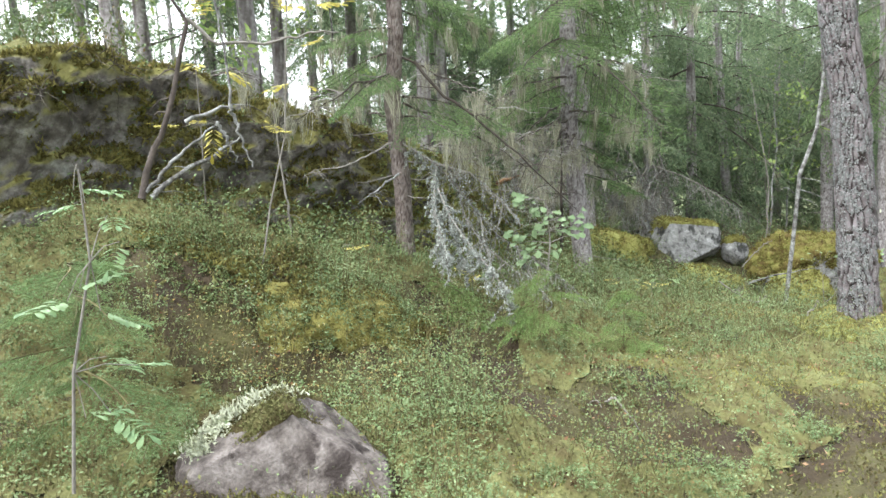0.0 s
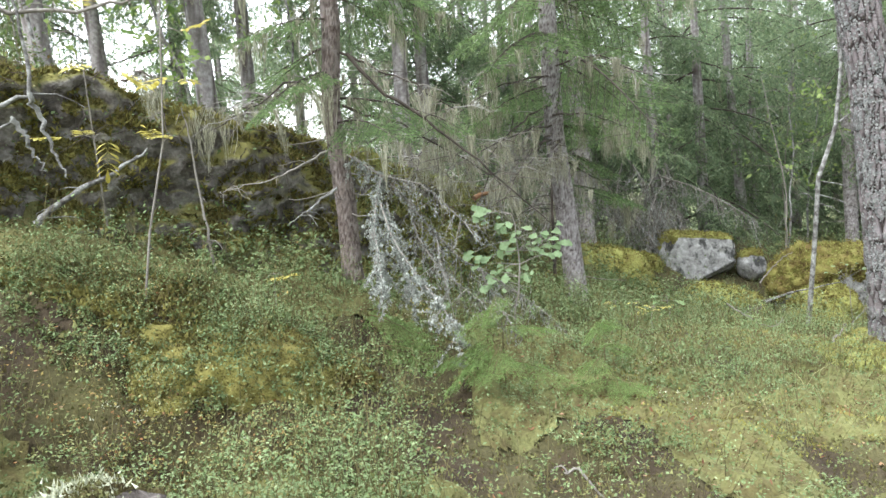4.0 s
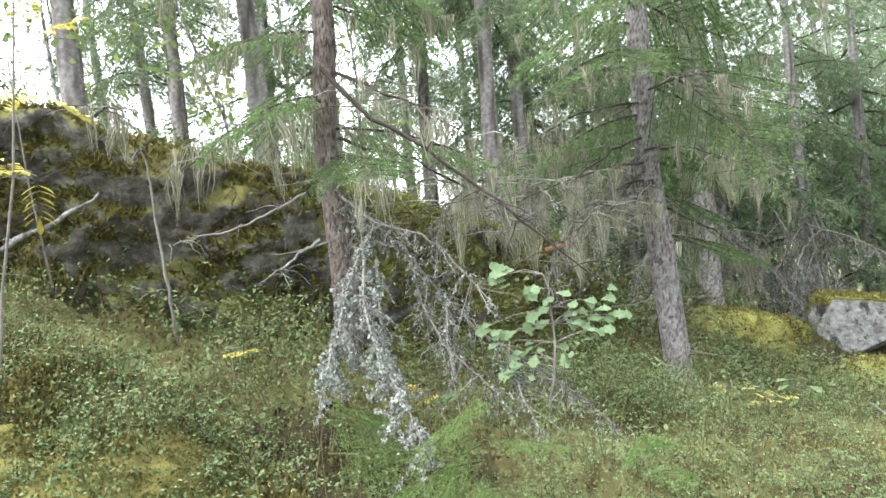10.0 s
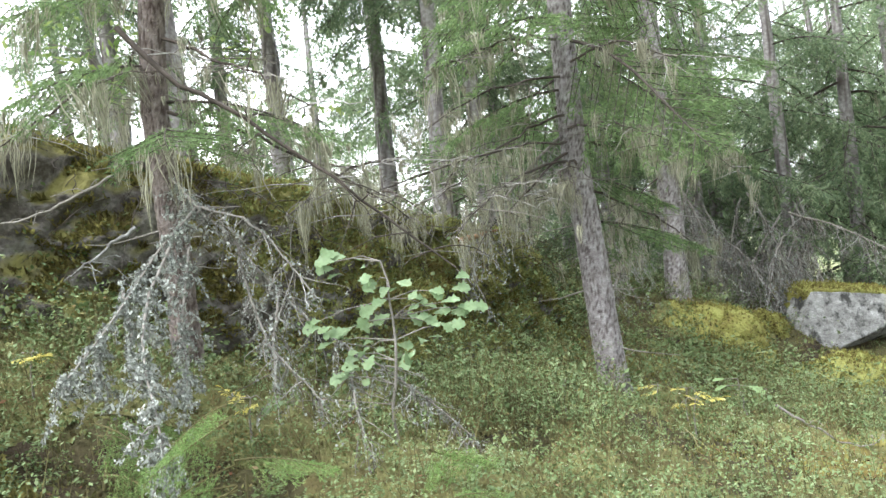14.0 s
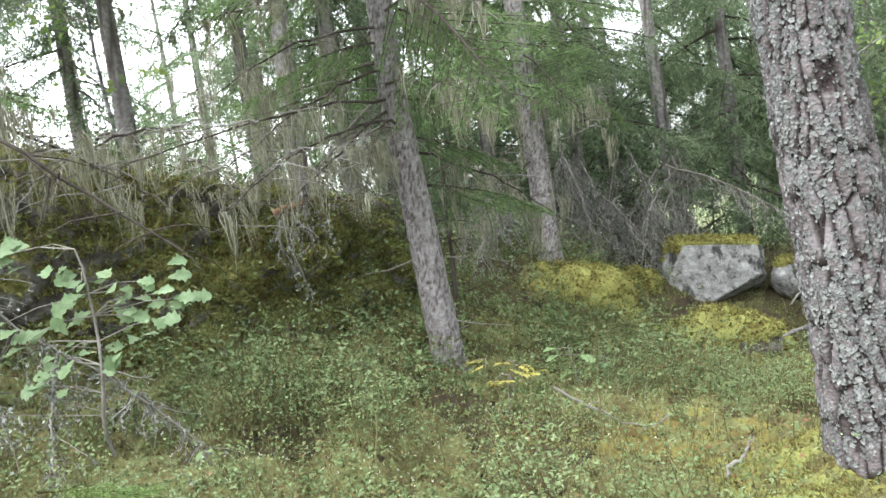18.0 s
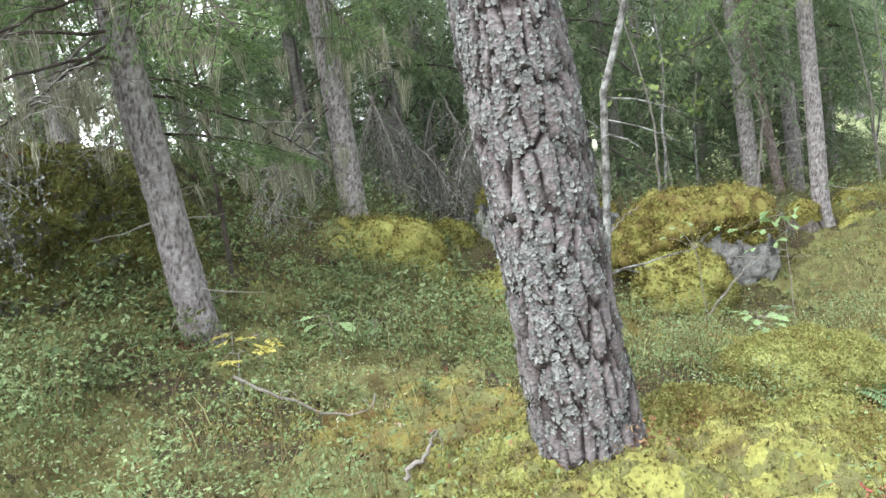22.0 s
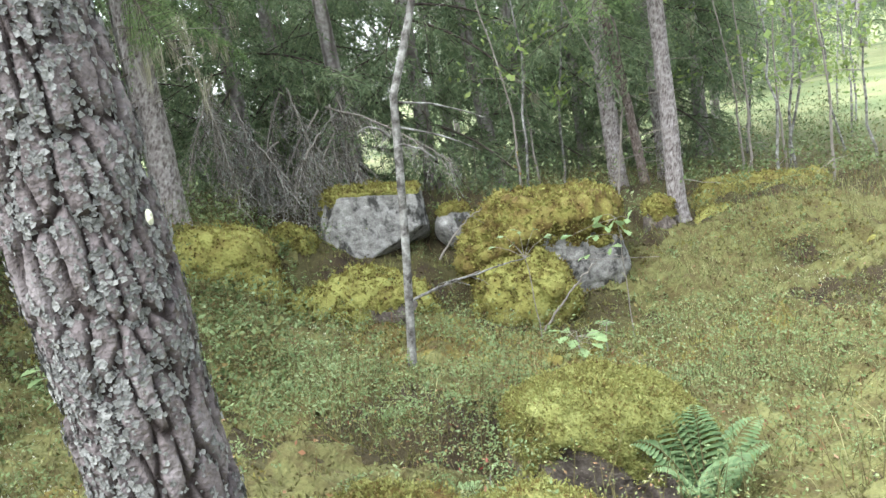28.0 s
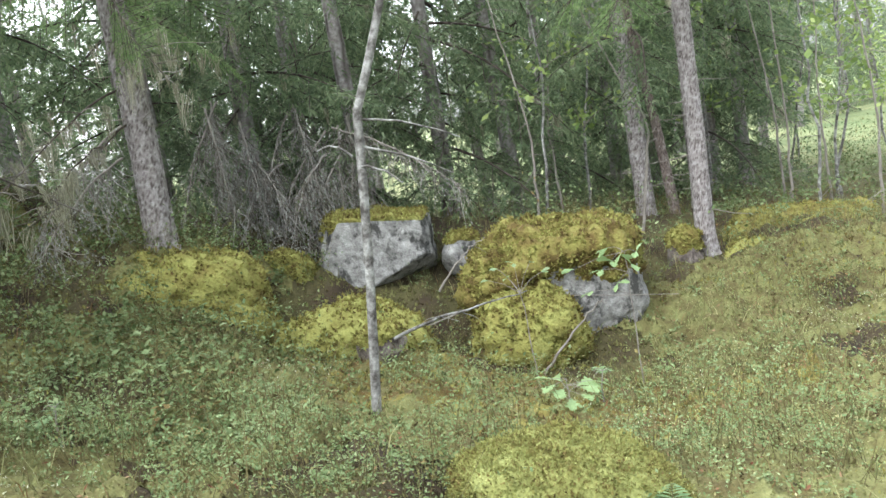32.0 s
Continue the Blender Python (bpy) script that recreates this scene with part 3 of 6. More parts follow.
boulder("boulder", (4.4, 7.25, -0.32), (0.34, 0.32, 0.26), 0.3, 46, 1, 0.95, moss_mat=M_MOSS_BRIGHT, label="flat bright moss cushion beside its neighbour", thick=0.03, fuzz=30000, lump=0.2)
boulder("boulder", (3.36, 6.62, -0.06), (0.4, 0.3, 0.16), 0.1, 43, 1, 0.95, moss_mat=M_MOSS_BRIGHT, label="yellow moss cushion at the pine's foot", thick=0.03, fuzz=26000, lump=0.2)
boulder("boulder", (-0.76, 3.2, 0.45), (0.52, 0.36, 0.36), 0.0, 44, 2, -0.04, M_ROCK_BROWN, M_MOSS, "pointed grey stone with moss and pale lichen on its ridge", 0.035, 9000, BALL6, 0.7, (-0.45, 0.5, 0), 0.16, ((0.3, -0.85, 0.35, 0.55), (0.7, 0.1, 0.7, 0.72), (-0.4, -0.3, 0.9, 0.8)))


# darker moss colour here stands in for tree shade over the mound
boulder("mossy_mound", (-1.15, 4.85, 0.6), (0.86, 0.44, 0.46), 0.1, 45, 2, 0.6, M_EARTH, M_MOSS_DARK, "mossy mound with a dark bare earth front under bilberries", 0.06, 40000, BALL6, 0.8, (0.1, 0.2, 0), 0.14)


# ---- rock ledge ----
def ledge():
    line = np.array(EDGE[0:7])
    seg = np.r_[0, np.cumsum(np.hypot(*np.diff(line, axis=0).T))]
    u = np.arange(3.0, seg[-1] - 0.3, 0.03)
    px, py = np.interp(u, seg, line[:, 0]), np.interp(u, seg, line[:, 1])
    tx, ty = np.gradient(px), np.gradient(py)
    ln = np.hypot(tx, ty)
    nx, ny = -ty / ln, tx / ln
    w = np.linspace(0, 1, 64)
    inset = np.interp(w, [0, 0.15, 0.45, 0.72, 0.85, 1.0], [0.05, 0.16, 0.2, 0.0, 0.02, 0.75])
    rise = np.interp(w, [0, 0.15, 0.45, 0.72, 0.85, 1.0], [-0.25, 0.0, 0.42, 0.78, 0.98, 1.02])
    U, W = np.meshgrid(np.arange(len(u)), np.arange(len(w)), indexing="ij")
    foot = ground_z(px - nx * 0.2, py - ny * 0.2, False)
    top = ground_z(px + nx * 0.95, py + ny * 0.95, False) + 0.02
    fade = step01((seg[-1] - 0.3 - u) / 2.5)
    slope = step01((py + 0.5 * px - 6.2) / 1.5)[:, None]
    ins = inset[None, :] * (1 - slope) + np.interp(w, [0, 0.45, 0.85, 1.0], [-0.12, 0.1, 0.42, 0.95])[None, :] * slope + (1 - fade[:, None]) * 0.3
    x = px[:, None] + nx[:, None] * ins
    y = py[:, None] + ny[:, None] * ins
    z = foot[:, None] + (top - foot)[:, None] * rise[None, :]
    p = np.stack([x, y, z], -1).reshape(-1, 3)
    push = 0.6 * fbm(p, 1.1, 71, 3) + 0.42 * fbm(p * [1, 1, 1.8], 3.2, 74, 5) + 0.12 * np.floor(3.5 * (fbm(p * [1, 1, 1.5], 2.4, 77, 3) + 0.5)) / 3.5
    p[:, 0] -= np.repeat(nx, len(w)) * push
    p[:, 1] -= np.repeat(ny, len(w)) * push
    p[:, 2] += 0.18 * fbm(p, 3, 80, 3)
    k = len(w)
    i, j = np.meshgrid(np.arange(len(u) - 1), np.arange(k - 1), indexing="ij")
    f = np.stack([i * k + j, (i + 1) * k + j, (i + 1) * k + j + 1, i * k + j + 1], -1).reshape(-1, 4)
    single("rock_ledge", p, f, M_LEDGE, "dark overhanging rock ledge with grey lichen stains", "rock ledge", kind="structure")
    return p.reshape(len(u), k, 3), nx, ny


LEDGE, LNX, LNY = ledge()


# ---- trunks ----
def cells(u, v, nu, seed):
    """Jittered cells on a lattice that closes round u: gap between the two nearest seeds, and the nearest cell's number."""
    iu, iv = np.floor(u).astype(np.int64), np.floor(v).astype(np.int64)
    f1, f2, who = np.full(u.shape, 9.0), np.full(u.shape, 9.0), np.zeros(u.shape)
    zero = np.zeros_like(iu)
    for a in (-1, 0, 1):
        for b in (-1, 0, 1):
            cu, cv = (iu + a) % nu, iv + b
            du = iu + a + 0.15 + 0.7 * lattice(cu, cv, zero, seed) - u
            dv = iv + b + 0.1 + 0.8 * lattice(cu, cv, zero + 1, seed) - v
            d = np.hypot(du, dv)
            nearer = d < f1
            f2 = np.where(nearer, f1, np.minimum(f2, d))
            who = np.where(nearer, lattice(cu, cv, zero + 2, seed), who)
            f1 = np.where(nearer, d, f1)
    return f2 - f1, who


def trunk(path, r0, r1, sides, rings, seed, groove=0.012, cell=(0.02, 0.025), flare=0.35, up_to=3.6, crack=0.22):
    """Bark-covered stem with plates; path runs from the foot upward. Returns verts, faces, the grid and each point's height on its plate."""
    path = np.array(path, float)
    h = np.r_[0, np.cumsum(np.linalg.norm(np.diff(path, axis=0), axis=1))]
    mid = min(up_to, h[-1] * 0.7)
    t = np.concatenate([np.linspace(0, mid, rings), np.linspace(mid, h[-1], max(rings // 8, 4))[1:]])
    p = np.stack([np.interp(t, h, path[:, k]) for k in range(3)], 1)
    r = r0 + (r1 - r0) * (t / h[-1]) + r0 * flare * np.exp(-t / 0.16)
    a = np.linspace(0, 2 * np.pi, sides, endpoint=False)
    ca, sa = np.cos(a), np.sin(a)
    T, A = np.meshgrid(t, a, indexing="ij")
    nu = max(6, round(2 * np.pi * r0 / cell[0]))
    q = np.stack([np.cos(A) * r0, np.sin(A) * r0, T * 0.6], -1).reshape(-1, 3)
    wob = fbm(q, 0.6 / cell[0], seed + 1, 3).reshape(T.shape), fbm(q, 0.6 / cell[0], seed + 2, 3).reshape(T.shape), fbm(q, 3.0, seed + 3, 2).reshape(T.shape)
    gap, who = cells(A / (2 * np.pi) * nu + 0.7 * wob[0] + 1.6 * wob[2], T / cell[1] + 0.9 * wob[1], nu, seed)
    plate = step01(gap / crack)
    grit = fbm(q, 2.2 / cell[0], seed + 8, 3).reshape(T.shape)
    d = groove * (plate * (0.65 + 0.5 * who) + 0.7 * grit + 1.2 * wob[2] - 0.75)
    roots = 1 + 0.3 * flare * np.exp(-T / 0.12) * np.sin(A * 5 + seed)
    R = r[:, None] * roots + d
    v = np.stack([p[:, 0:1] + R * ca, p[:, 1:2] + R * sa, np.broadcast_to(p[:, 2:3], R.shape)], -1)
    nt = len(t)
    i, j = np.meshgrid(np.arange(nt - 1), np.arange(sides), indexing="ij")
    j2 = (j + 1) % sides
    f = np.stack([i * sides + j, i * sides + j2, (i + 1) * sides + j2, (i + 1) * sides + j], -1).reshape(-1, 4)
    return v.reshape(-1, 3), f, v, plate.ravel()


def wear(ob, values):
    """Stores how far each point stands out on its bark plate, for the bark's two colours."""
    at = ob.data.attributes.new("plate", "FLOAT", "POINT")
    at.data.foreach_set("value", np.asarray(values, np.float32))


def flakes(grid, count, size, rng, low=0.0, high=99.0, clump=None):
    """Small crinkled lichen lobes on a trunk's grid of points."""
    nt, ns, _ = grid.shape
    zs = grid[:, 0, 2]
    ok = np.where((zs > low) & (zs < high))[0]
    i = rng.choice(ok, count * 3)
    j = rng.integers(0, ns, count * 3)
    p = grid[i, j]
    dens = fbm(p, 6, 300, 3) + 0.6 * fbm(p, 22, 301, 2)
    keep = np.argsort(-(dens + rng.normal(0, 0.2, len(dens))))[:count]
    i, j, p = i[keep], j[keep], p[keep]
    centre = grid[i].mean(1)
    n = p - centre
    n[:, 2] = 0
    n /= np.linalg.norm(n, axis=1)[:, None]
    t = np.cross(n, [0, 0, 1.0])
    s = size * rng.uniform(0.35, 1.7, count)
    m = 6
    verts, faces = [], []
    ang = np.linspace(0, 2 * np.pi, m, endpoint=False)[None, :] + rng.uniform(0, 6, (count, 1))
    rad = s[:, None] * rng.uniform(0.35, 1.4, (count, m))
    lift = rng.uniform(0.0, 0.6, (count, m)) * s[:, None]
    rim = p[:, None] + n[:, None] * (0.003 + lift[..., None]) + t[:, None] * (np.cos(ang) * rad)[..., None] + np.array([0, 0, 1.0]) * (np.sin(ang) * rad)[..., None]
    mid = p + n * 0.004
    v = np.concatenate([mid[:, None], rim], 1).reshape(-1, 3)
    base = (np.arange(count) * (m + 1))[:, None, None]
    tri = np.array([[0, 1 + k, 1 + (k + 1) % m] for k in range(m)])[None]
    return v, (base + tri).reshape(-1, 3)


# ---- spruce branches ----
def spruce_twigs(rng, fine):
    """A unit branch along +x that droops: wood segments (a, b, radius) and needle triangles."""
    wood, tri = [], []

    def needles(a, b, step, size, wide):
        a, b = np.array(a), np.array(b)
        ln = np.linalg.norm(b - a)
        n = max(2, int(ln / step))
        s = rng.uniform(0, 1, n)[:, None]
        p = a + (b - a) * s
        d = (b - a) / (ln + 1e-9)
        side = rng.normal(0, 1, (n, 3)) * [1, 1, 0.6]
        side -= (side @ d)[:, None] * d
        side /= np.linalg.norm(side, axis=1)[:, None] + 1e-9
        out = side * 0.8 + d * 0.75
        w = np.cross(out, rng.normal(0, 1, (n, 3)))
        w /= np.linalg.norm(w, axis=1)[:, None] + 1e-9
        h = size * rng.uniform(0.7, 1.3, (n, 1))
        tri.append(np.stack([p - w * wide, p + w * wide, p + out * h], 1).reshape(-1, 3))

    def axis_at(s):
        return np.array([s, 0.03 * math.sin(5 * s), -0.28 * s * s + 0.06 * s])

    st = np.linspace(0, 1, 9)
    ax = np.array([axis_at(s) for s in st])
    for k in range(8):
        wood.append((ax[k], ax[k + 1], 0.011 * (1 - st[k]) + 0.002))
    count = 28 if fine else 22
    for k in range(count):
        s = 0.12 + 0.86 * (k + rng.uniform(-0.3, 0.3)) / count
        a = axis_at(s)
        sgn = 1 if k % 2 else -1
        ln = (0.46 * (1 - s) ** 0.7 + 0.08) * rng.uniform(0.6, 1.15)
        d = np.array([0.62, sgn * 0.78, -0.12 - 0.35 * rng.uniform()])
        b = a + d * ln
        b[2] -= ln * ln * 0.5
        if fine or k % 3 == 0:
            wood.append((a, b, 0.003))
        if fine:
            needles(a, b, 0.008, 0.03, 0.003)
            for q in (0.3, 0.5, 0.68, 0.84):
                c = a + (b - a) * q
                e = c + np.array([0.5, sgn * rng.uniform(-0.2, 0.9), -0.35]) * ln * rng.uniform(0.25, 0.5)
                needles(c, e, 0.009, 0.03, 0.003)
                c2 = c + np.array([0.55, -sgn * 0.45, -0.2]) * ln * rng.uniform(0.2, 0.4)
                needles(c, c2, 0.01, 0.03, 0.003)
        else:
            needles(a, b, 0.022, 0.06, 0.006)
            for q in (0.45, 0.9):
                c = a + (b - a) * q
                needles(c, c + np.array([0.12, sgn * 0.1, -0.75]) * rng.uniform(0.08, 0.26), 0.02, 0.055, 0.006)
    if fine:
        needles(axis_at(0.35), axis_at(1), 0.007, 0.03, 0.003)
    else:
        needles(axis_at(0.2), axis_at(1), 0.015, 0.07, 0.006)
    wv, wf, n = [], [], 0
    for a, b, r in wood:
        d = (b - a) / (np.linalg.norm(b - a) + 1e-9)
        u = np.cross(d, [0.1, 0.2, 1.0])
        u /= np.linalg.norm(u)
        w = np.cross(d, u)
        ring = [u, -0.5 * u + 0.87 * w, -0.5 * u - 0.87 * w]
        wv += [a + r * x for x in ring] + [b + r * 0.7 * x for x in ring]
        wf += [[n + k, n + (k + 1) % 3, n + 3 + (k + 1) % 3, n + 3 + k] for k in range(3)]
        n += 6
    nv = np.concatenate(tri)
    return np.array(wv), np.array(wf), nv, np.arange(len(nv)).reshape(-1, 3)


TW = np.random.default_rng(3)
FINE = [spruce_twigs(TW, True) for _ in range(5)]
COARSE = [spruce_twigs(TW, False) for _ in range(5)]


def turned(v, yaw, pitch, roll, size, at):
    m = np.array(Euler((roll, pitch, yaw)).to_matrix())
    return (v * size) @ m.T + np.array(at)


def beard(points, count, length, rng, wide=0.0022, per=26):
    """Hanging lichen beards: clumps of fine wisps that draw together to a point."""
    clumps = max(1, count // per)
    home = np.repeat(points[rng.integers(0, len(points), clumps)], per, 0)
    ln = np.repeat(length * rng.uniform(0.15, 1.0, (clumps, 1)) ** 2 * 1.8, per, 0)
    n = len(home)
    p = home + rng.normal(0, 1, (n, 3)) * ln * [0.13, 0.13, 0.05]
    end = home + np.repeat(rng.normal(0, 0.1, (clumps, 3)), per, 0) * ln + rng.normal(0, 0.05, (n, 3)) * ln - [0, 0, 1] * ln * rng.uniform(0.3, 1.2, (n, 1))
    mid = p * 0.55 + end * 0.45 + rng.normal(0, 1, (n, 3)) * ln * [0.06, 0.06, 0]
    side = rng.normal(0, 1, (n, 3)) * [1, 1, 0]
    side /= np.linalg.norm(side, axis=1)[:, None] + 1e-9
    w = wide * rng.uniform(0.5, 1.6, (n, 1))
    v = np.stack([p - side * w * 0.6, p + side * w * 0.6, mid + side * w, mid - side * w, end], 1).reshape(-1, 3)
    b = (np.arange(n) * 5)[:, None]
    f = np.concatenate([b + [[0, 1, 2]], b + [[0, 2, 3]], b + [[3, 2, 4]]])
    return v, f


def spruce(name, path, r0, r1, seed, label, whorls, fine=True, beards=0, bark=None, sides=52, rings=160, dead=10, reach=1.5, groove=0.011, low_reach=1.0, aims=None):
    """A spruce: trunk, dead snags low on the stem, green branches and lichen beards. whorls: heights of green branches above the foot."""
    rng = np.random.default_rng(seed)
    path = np.array(path, float)
    ob = thing(name, path[0], label, "spruce tree", "spruces of the wood")
    v, f, grid, plate = trunk(path, r0, r1, sides, rings, seed, groove, (0.024, 0.02), 0.35)
    wear(part("trunk", v, f, bark or M_SPRUCE, ob, "scaly grey-brown spruce bark"), plate)
    wood, green, tips = Pile(), Pile(), []
    zs = path[:, 2]
    kit = FINE if fine else COARSE
    for k, h in enumerate(whorls):
        z = path[0, 2] + h
        x, y = np.interp(z, zs, path[:, 0]), np.interp(z, zs, path[:, 1])
        yaw = rng.uniform(0, 2 * np.pi) if aims is None else aims[k % len(aims)] + rng.normal(0, 0.35)
        wv, wf, nv, nf = kit[rng.integers(len(kit))]
        size = reach * rng.uniform(0.65, 1.15) * (low_reach if h < 1.2 else 1)
        args = (yaw, rng.uniform(0.0, 0.5), rng.normal(0, 0.25), size, (x, y, z))
        a = turned(wv, *args)
        g = turned(nv, *args)
        if fine:
            br = part("branch", a, wf, M_DARKTWIG, ob)
            part("needles", g, nf, M_NEEDLE, br, kind="stuff", smooth=False)
        else:
            wood.add(a, wf)
            green.add(g, nf)
        if beards:
            tips.append(a[rng.integers(0, len(a), 40)])
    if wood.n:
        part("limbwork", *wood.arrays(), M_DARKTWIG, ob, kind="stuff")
        part("crown", *green.arrays(), M_NEEDLE_HAZE, ob, kind="stuff", smooth=False)
    if beards and tips:
        bv, bf = beard(np.concatenate(tips), beards, 0.2, rng, 0.0024 if fine else 0.006)
        part("beard_lichen", bv, bf, M_BEARD, ob, "pale hanging beard lichen", kind="stuff", smooth=False)
    for k in range(dead):
        h = rng.uniform(0.35, 2.6)
        z = path[0, 2] + h
        x, y = np.interp(z, zs, path[:, 0]), np.interp(z, zs, path[:, 1])
        a = rng.uniform(0, 2 * np.pi)
        ln = rng.uniform(0.08, 0.55)
        tip = (x + math.cos(a) * ln, y + math.sin(a) * ln, z - rng.uniform(-0.1, 0.25) * ln)
        pth = bend((x, y, z), tip, 6, 0.02, 0.02, rng)
        part("snag", *tube(pth, np.linspace(0.008, 0.002, 6), 5), M_TWIG, ob)
    return ob

# ---- trees along the way ----
pine = thing("pine_tree", (3.56, 6.87, -0.08), "thick old pine with plated grey bark and lichen flakes", "pine tree")
pv, pf, pgrid, pplate = trunk([(3.58, 6.87, -0.1), (3.54, 6.88, 0.9), (3.50, 6.9, 1.9), (3.40, 6.95, 2.9), (3.2, 7.0, 6.0), (2.9, 7.1, 12.0)], 0.166, 0.085, 220, 460, 5, 0.024, (0.052, 0.2), 0.25, 3.2, 0.34)
wear(part("trunk", pv, pf, M_PINE, pine, "deeply furrowed plated pine bark"), pplate)
prng = np.random.default_rng(8)
part("lichen_crust", *flakes(pgrid, 18000, 0.0066, prng, 0.15, 2.9), M_BARK_FLAKE, pine, "pale grey-green lichen flakes", smooth=False, kind="stuff")
cr = Pile()
for k in range(60):
    a, h = prng.uniform(0, 6.28), prng.uniform(8, 12)
    wv, wf, nv, nf = COARSE[k % 5]
    cr.add(turned(nv, a, prng.uniform(-0.4, 0.3), 0, prng.uniform(0.8, 1.8), (3.1, 7.05, h)), nf)
part("crown", *cr.arrays(), M_NEEDLE_HAZE, pine, kind="stuff", smooth=False)

spruce("spruce_tree", [(1.43, 9.25, 0.02), (1.38, 9.26, 1.1), (1.33, 9.28, 2.0), (1.36, 9.3, 3.3), (1.4, 9.3, 9.0)], 0.115, 0.05, 51, "straight spruce with scaly bark and lichen-hung branches",
       [1.45, 1.8] + list(np.linspace(2.1, 4.6, 20)), beards=4500, dead=14, reach=1.45, low_reach=0.8,
       aims=[0.9, 0.4, 1.3, 0.7, 3.0, -2.2, 2.2, 0.2, -0.8, 4.0, 1.6, 3.4, -1.6])
spruce("spruce_tree", [(-0.48, 6.6, 0.78), (-0.46, 6.6, 1.6), (-0.5, 6.62, 2.3), (-0.42, 6.6, 2.9), (-0.4, 6.6, 7.0)], 0.078, 0.035, 52, "slender spruce by the ledge with lichen-covered dead branches",
       list(np.linspace(1.4, 4.0, 15)), beards=5000, bark=M_SPRUCE_RED, dead=22, reach=1.0, aims=[-0.6, 0.6, 3.4, 2.4, -2.2, 0.1])
spruce("spruce_tree", [(1.93, 12.74, 0.32), (1.97, 12.76, 1.2), (1.98, 12.76, 2.6), (2.0, 12.8, 9.0)], 0.14, 0.05, 53, "spruce with flared roots on a mossy hump",
       list(np.linspace(2.3, 5.0, 18)), beards=2500, dead=16, reach=1.5)
spruce("spruce_tree", [(7.22, 13.72, -0.76), (7.25, 13.72, 0.45), (7.25, 13.71, 1.9), (7.25, 13.7, 8)], 0.1, 0.05, 54, "straight bare-stemmed spruce beside a mossy mound",
       list(np.linspace(3.2, 7, 18)), beards=500, dead=12)
spruce("spruce_tree", [(7.07, 15.5, -0.7), (7.06, 15.5, 0.9), (7.05, 15.5, 9)], 0.12, 0.05, 55, "dark-stemmed spruce behind the mossy boulder", list(np.linspace(2.2, 7, 20)), beards=400, dead=10, fine=False)
spruce("spruce_tree", [(7.42, 15.38, -0.78), (7.3, 15.4, 0.6), (7.1, 15.4, 2.2), (7.0, 15.4, 6)], 0.065, 0.03, 56, "thin leaning spruce with dry snags", list(np.linspace(2.6, 5, 10)), dead=14, fine=False, bark=M_SPRUCE_RED)
spruce("spruce_tree", [(8.1, 16.6, -0.8), (8.1, 16.6, 1.5), (8.1, 16.6, 9)], 0.11, 0.05, 57, "spruce standing behind its neighbour", list(np.linspace(2.4, 7, 20)), dead=10, fine=False)

sap = thing("sapling", (4.04, 9.86, -0.55), "thin pale sapling with a kinked, lichen-spotted stem", "sapling")
sp_path = np.array([(4.04, 9.86, -0.6), (4.165, 9.885, 0.3), (4.245, 9.9, 0.98), (4.27, 9.9, 1.23), (4.39, 9.92, 1.51), (4.5, 9.94, 1.79), (4.62, 10.0, 2.5), (4.7, 10, 3.6)])
part("stem", *tube(sp_path, [0.03, 0.026, 0.026, 0.024, 0.024, 0.022, 0.016, 0.01], 12), M_SAPLING, sap)
for a, b in [((4.25, 9.9, 1.05), (4.72, 9.9, 0.82)), ((4.24, 9.9, 0.95), (4.45, 9.8, 0.82)), ((4.26, 9.9, 1.2), (4.8, 10.0, 1.0)), ((4.2, 9.9, 1.0), (4.02, 9.85, 1.06)), ((4.5, 9.94, 1.8), (4.9, 9.9, 2.0))]:
    part("branch", *tube(bend(a, b, 6, -0.03, 0.02), np.linspace(0.009, 0.003, 6), 6), M_SAPLING, sap)

# ---- woods behind ----
TREES = np.random.default_rng(91)


def far_spruce(seed, tall, low, reach, label):
    return spruce("spruce_tree", [(0, 0, -0.3), (0.03, 0, 2), (0, 0.04, tall)], 0.12, 0.03, seed, label, list(np.linspace(low, 4.6, 24 if low < 1 else 20)) + list(np.linspace(4.7, tall * 0.92, 5)), fine=False, sides=14, rings=14, dead=6, reach=reach, groove=0.01, beards=420 if low < 9 else 0)


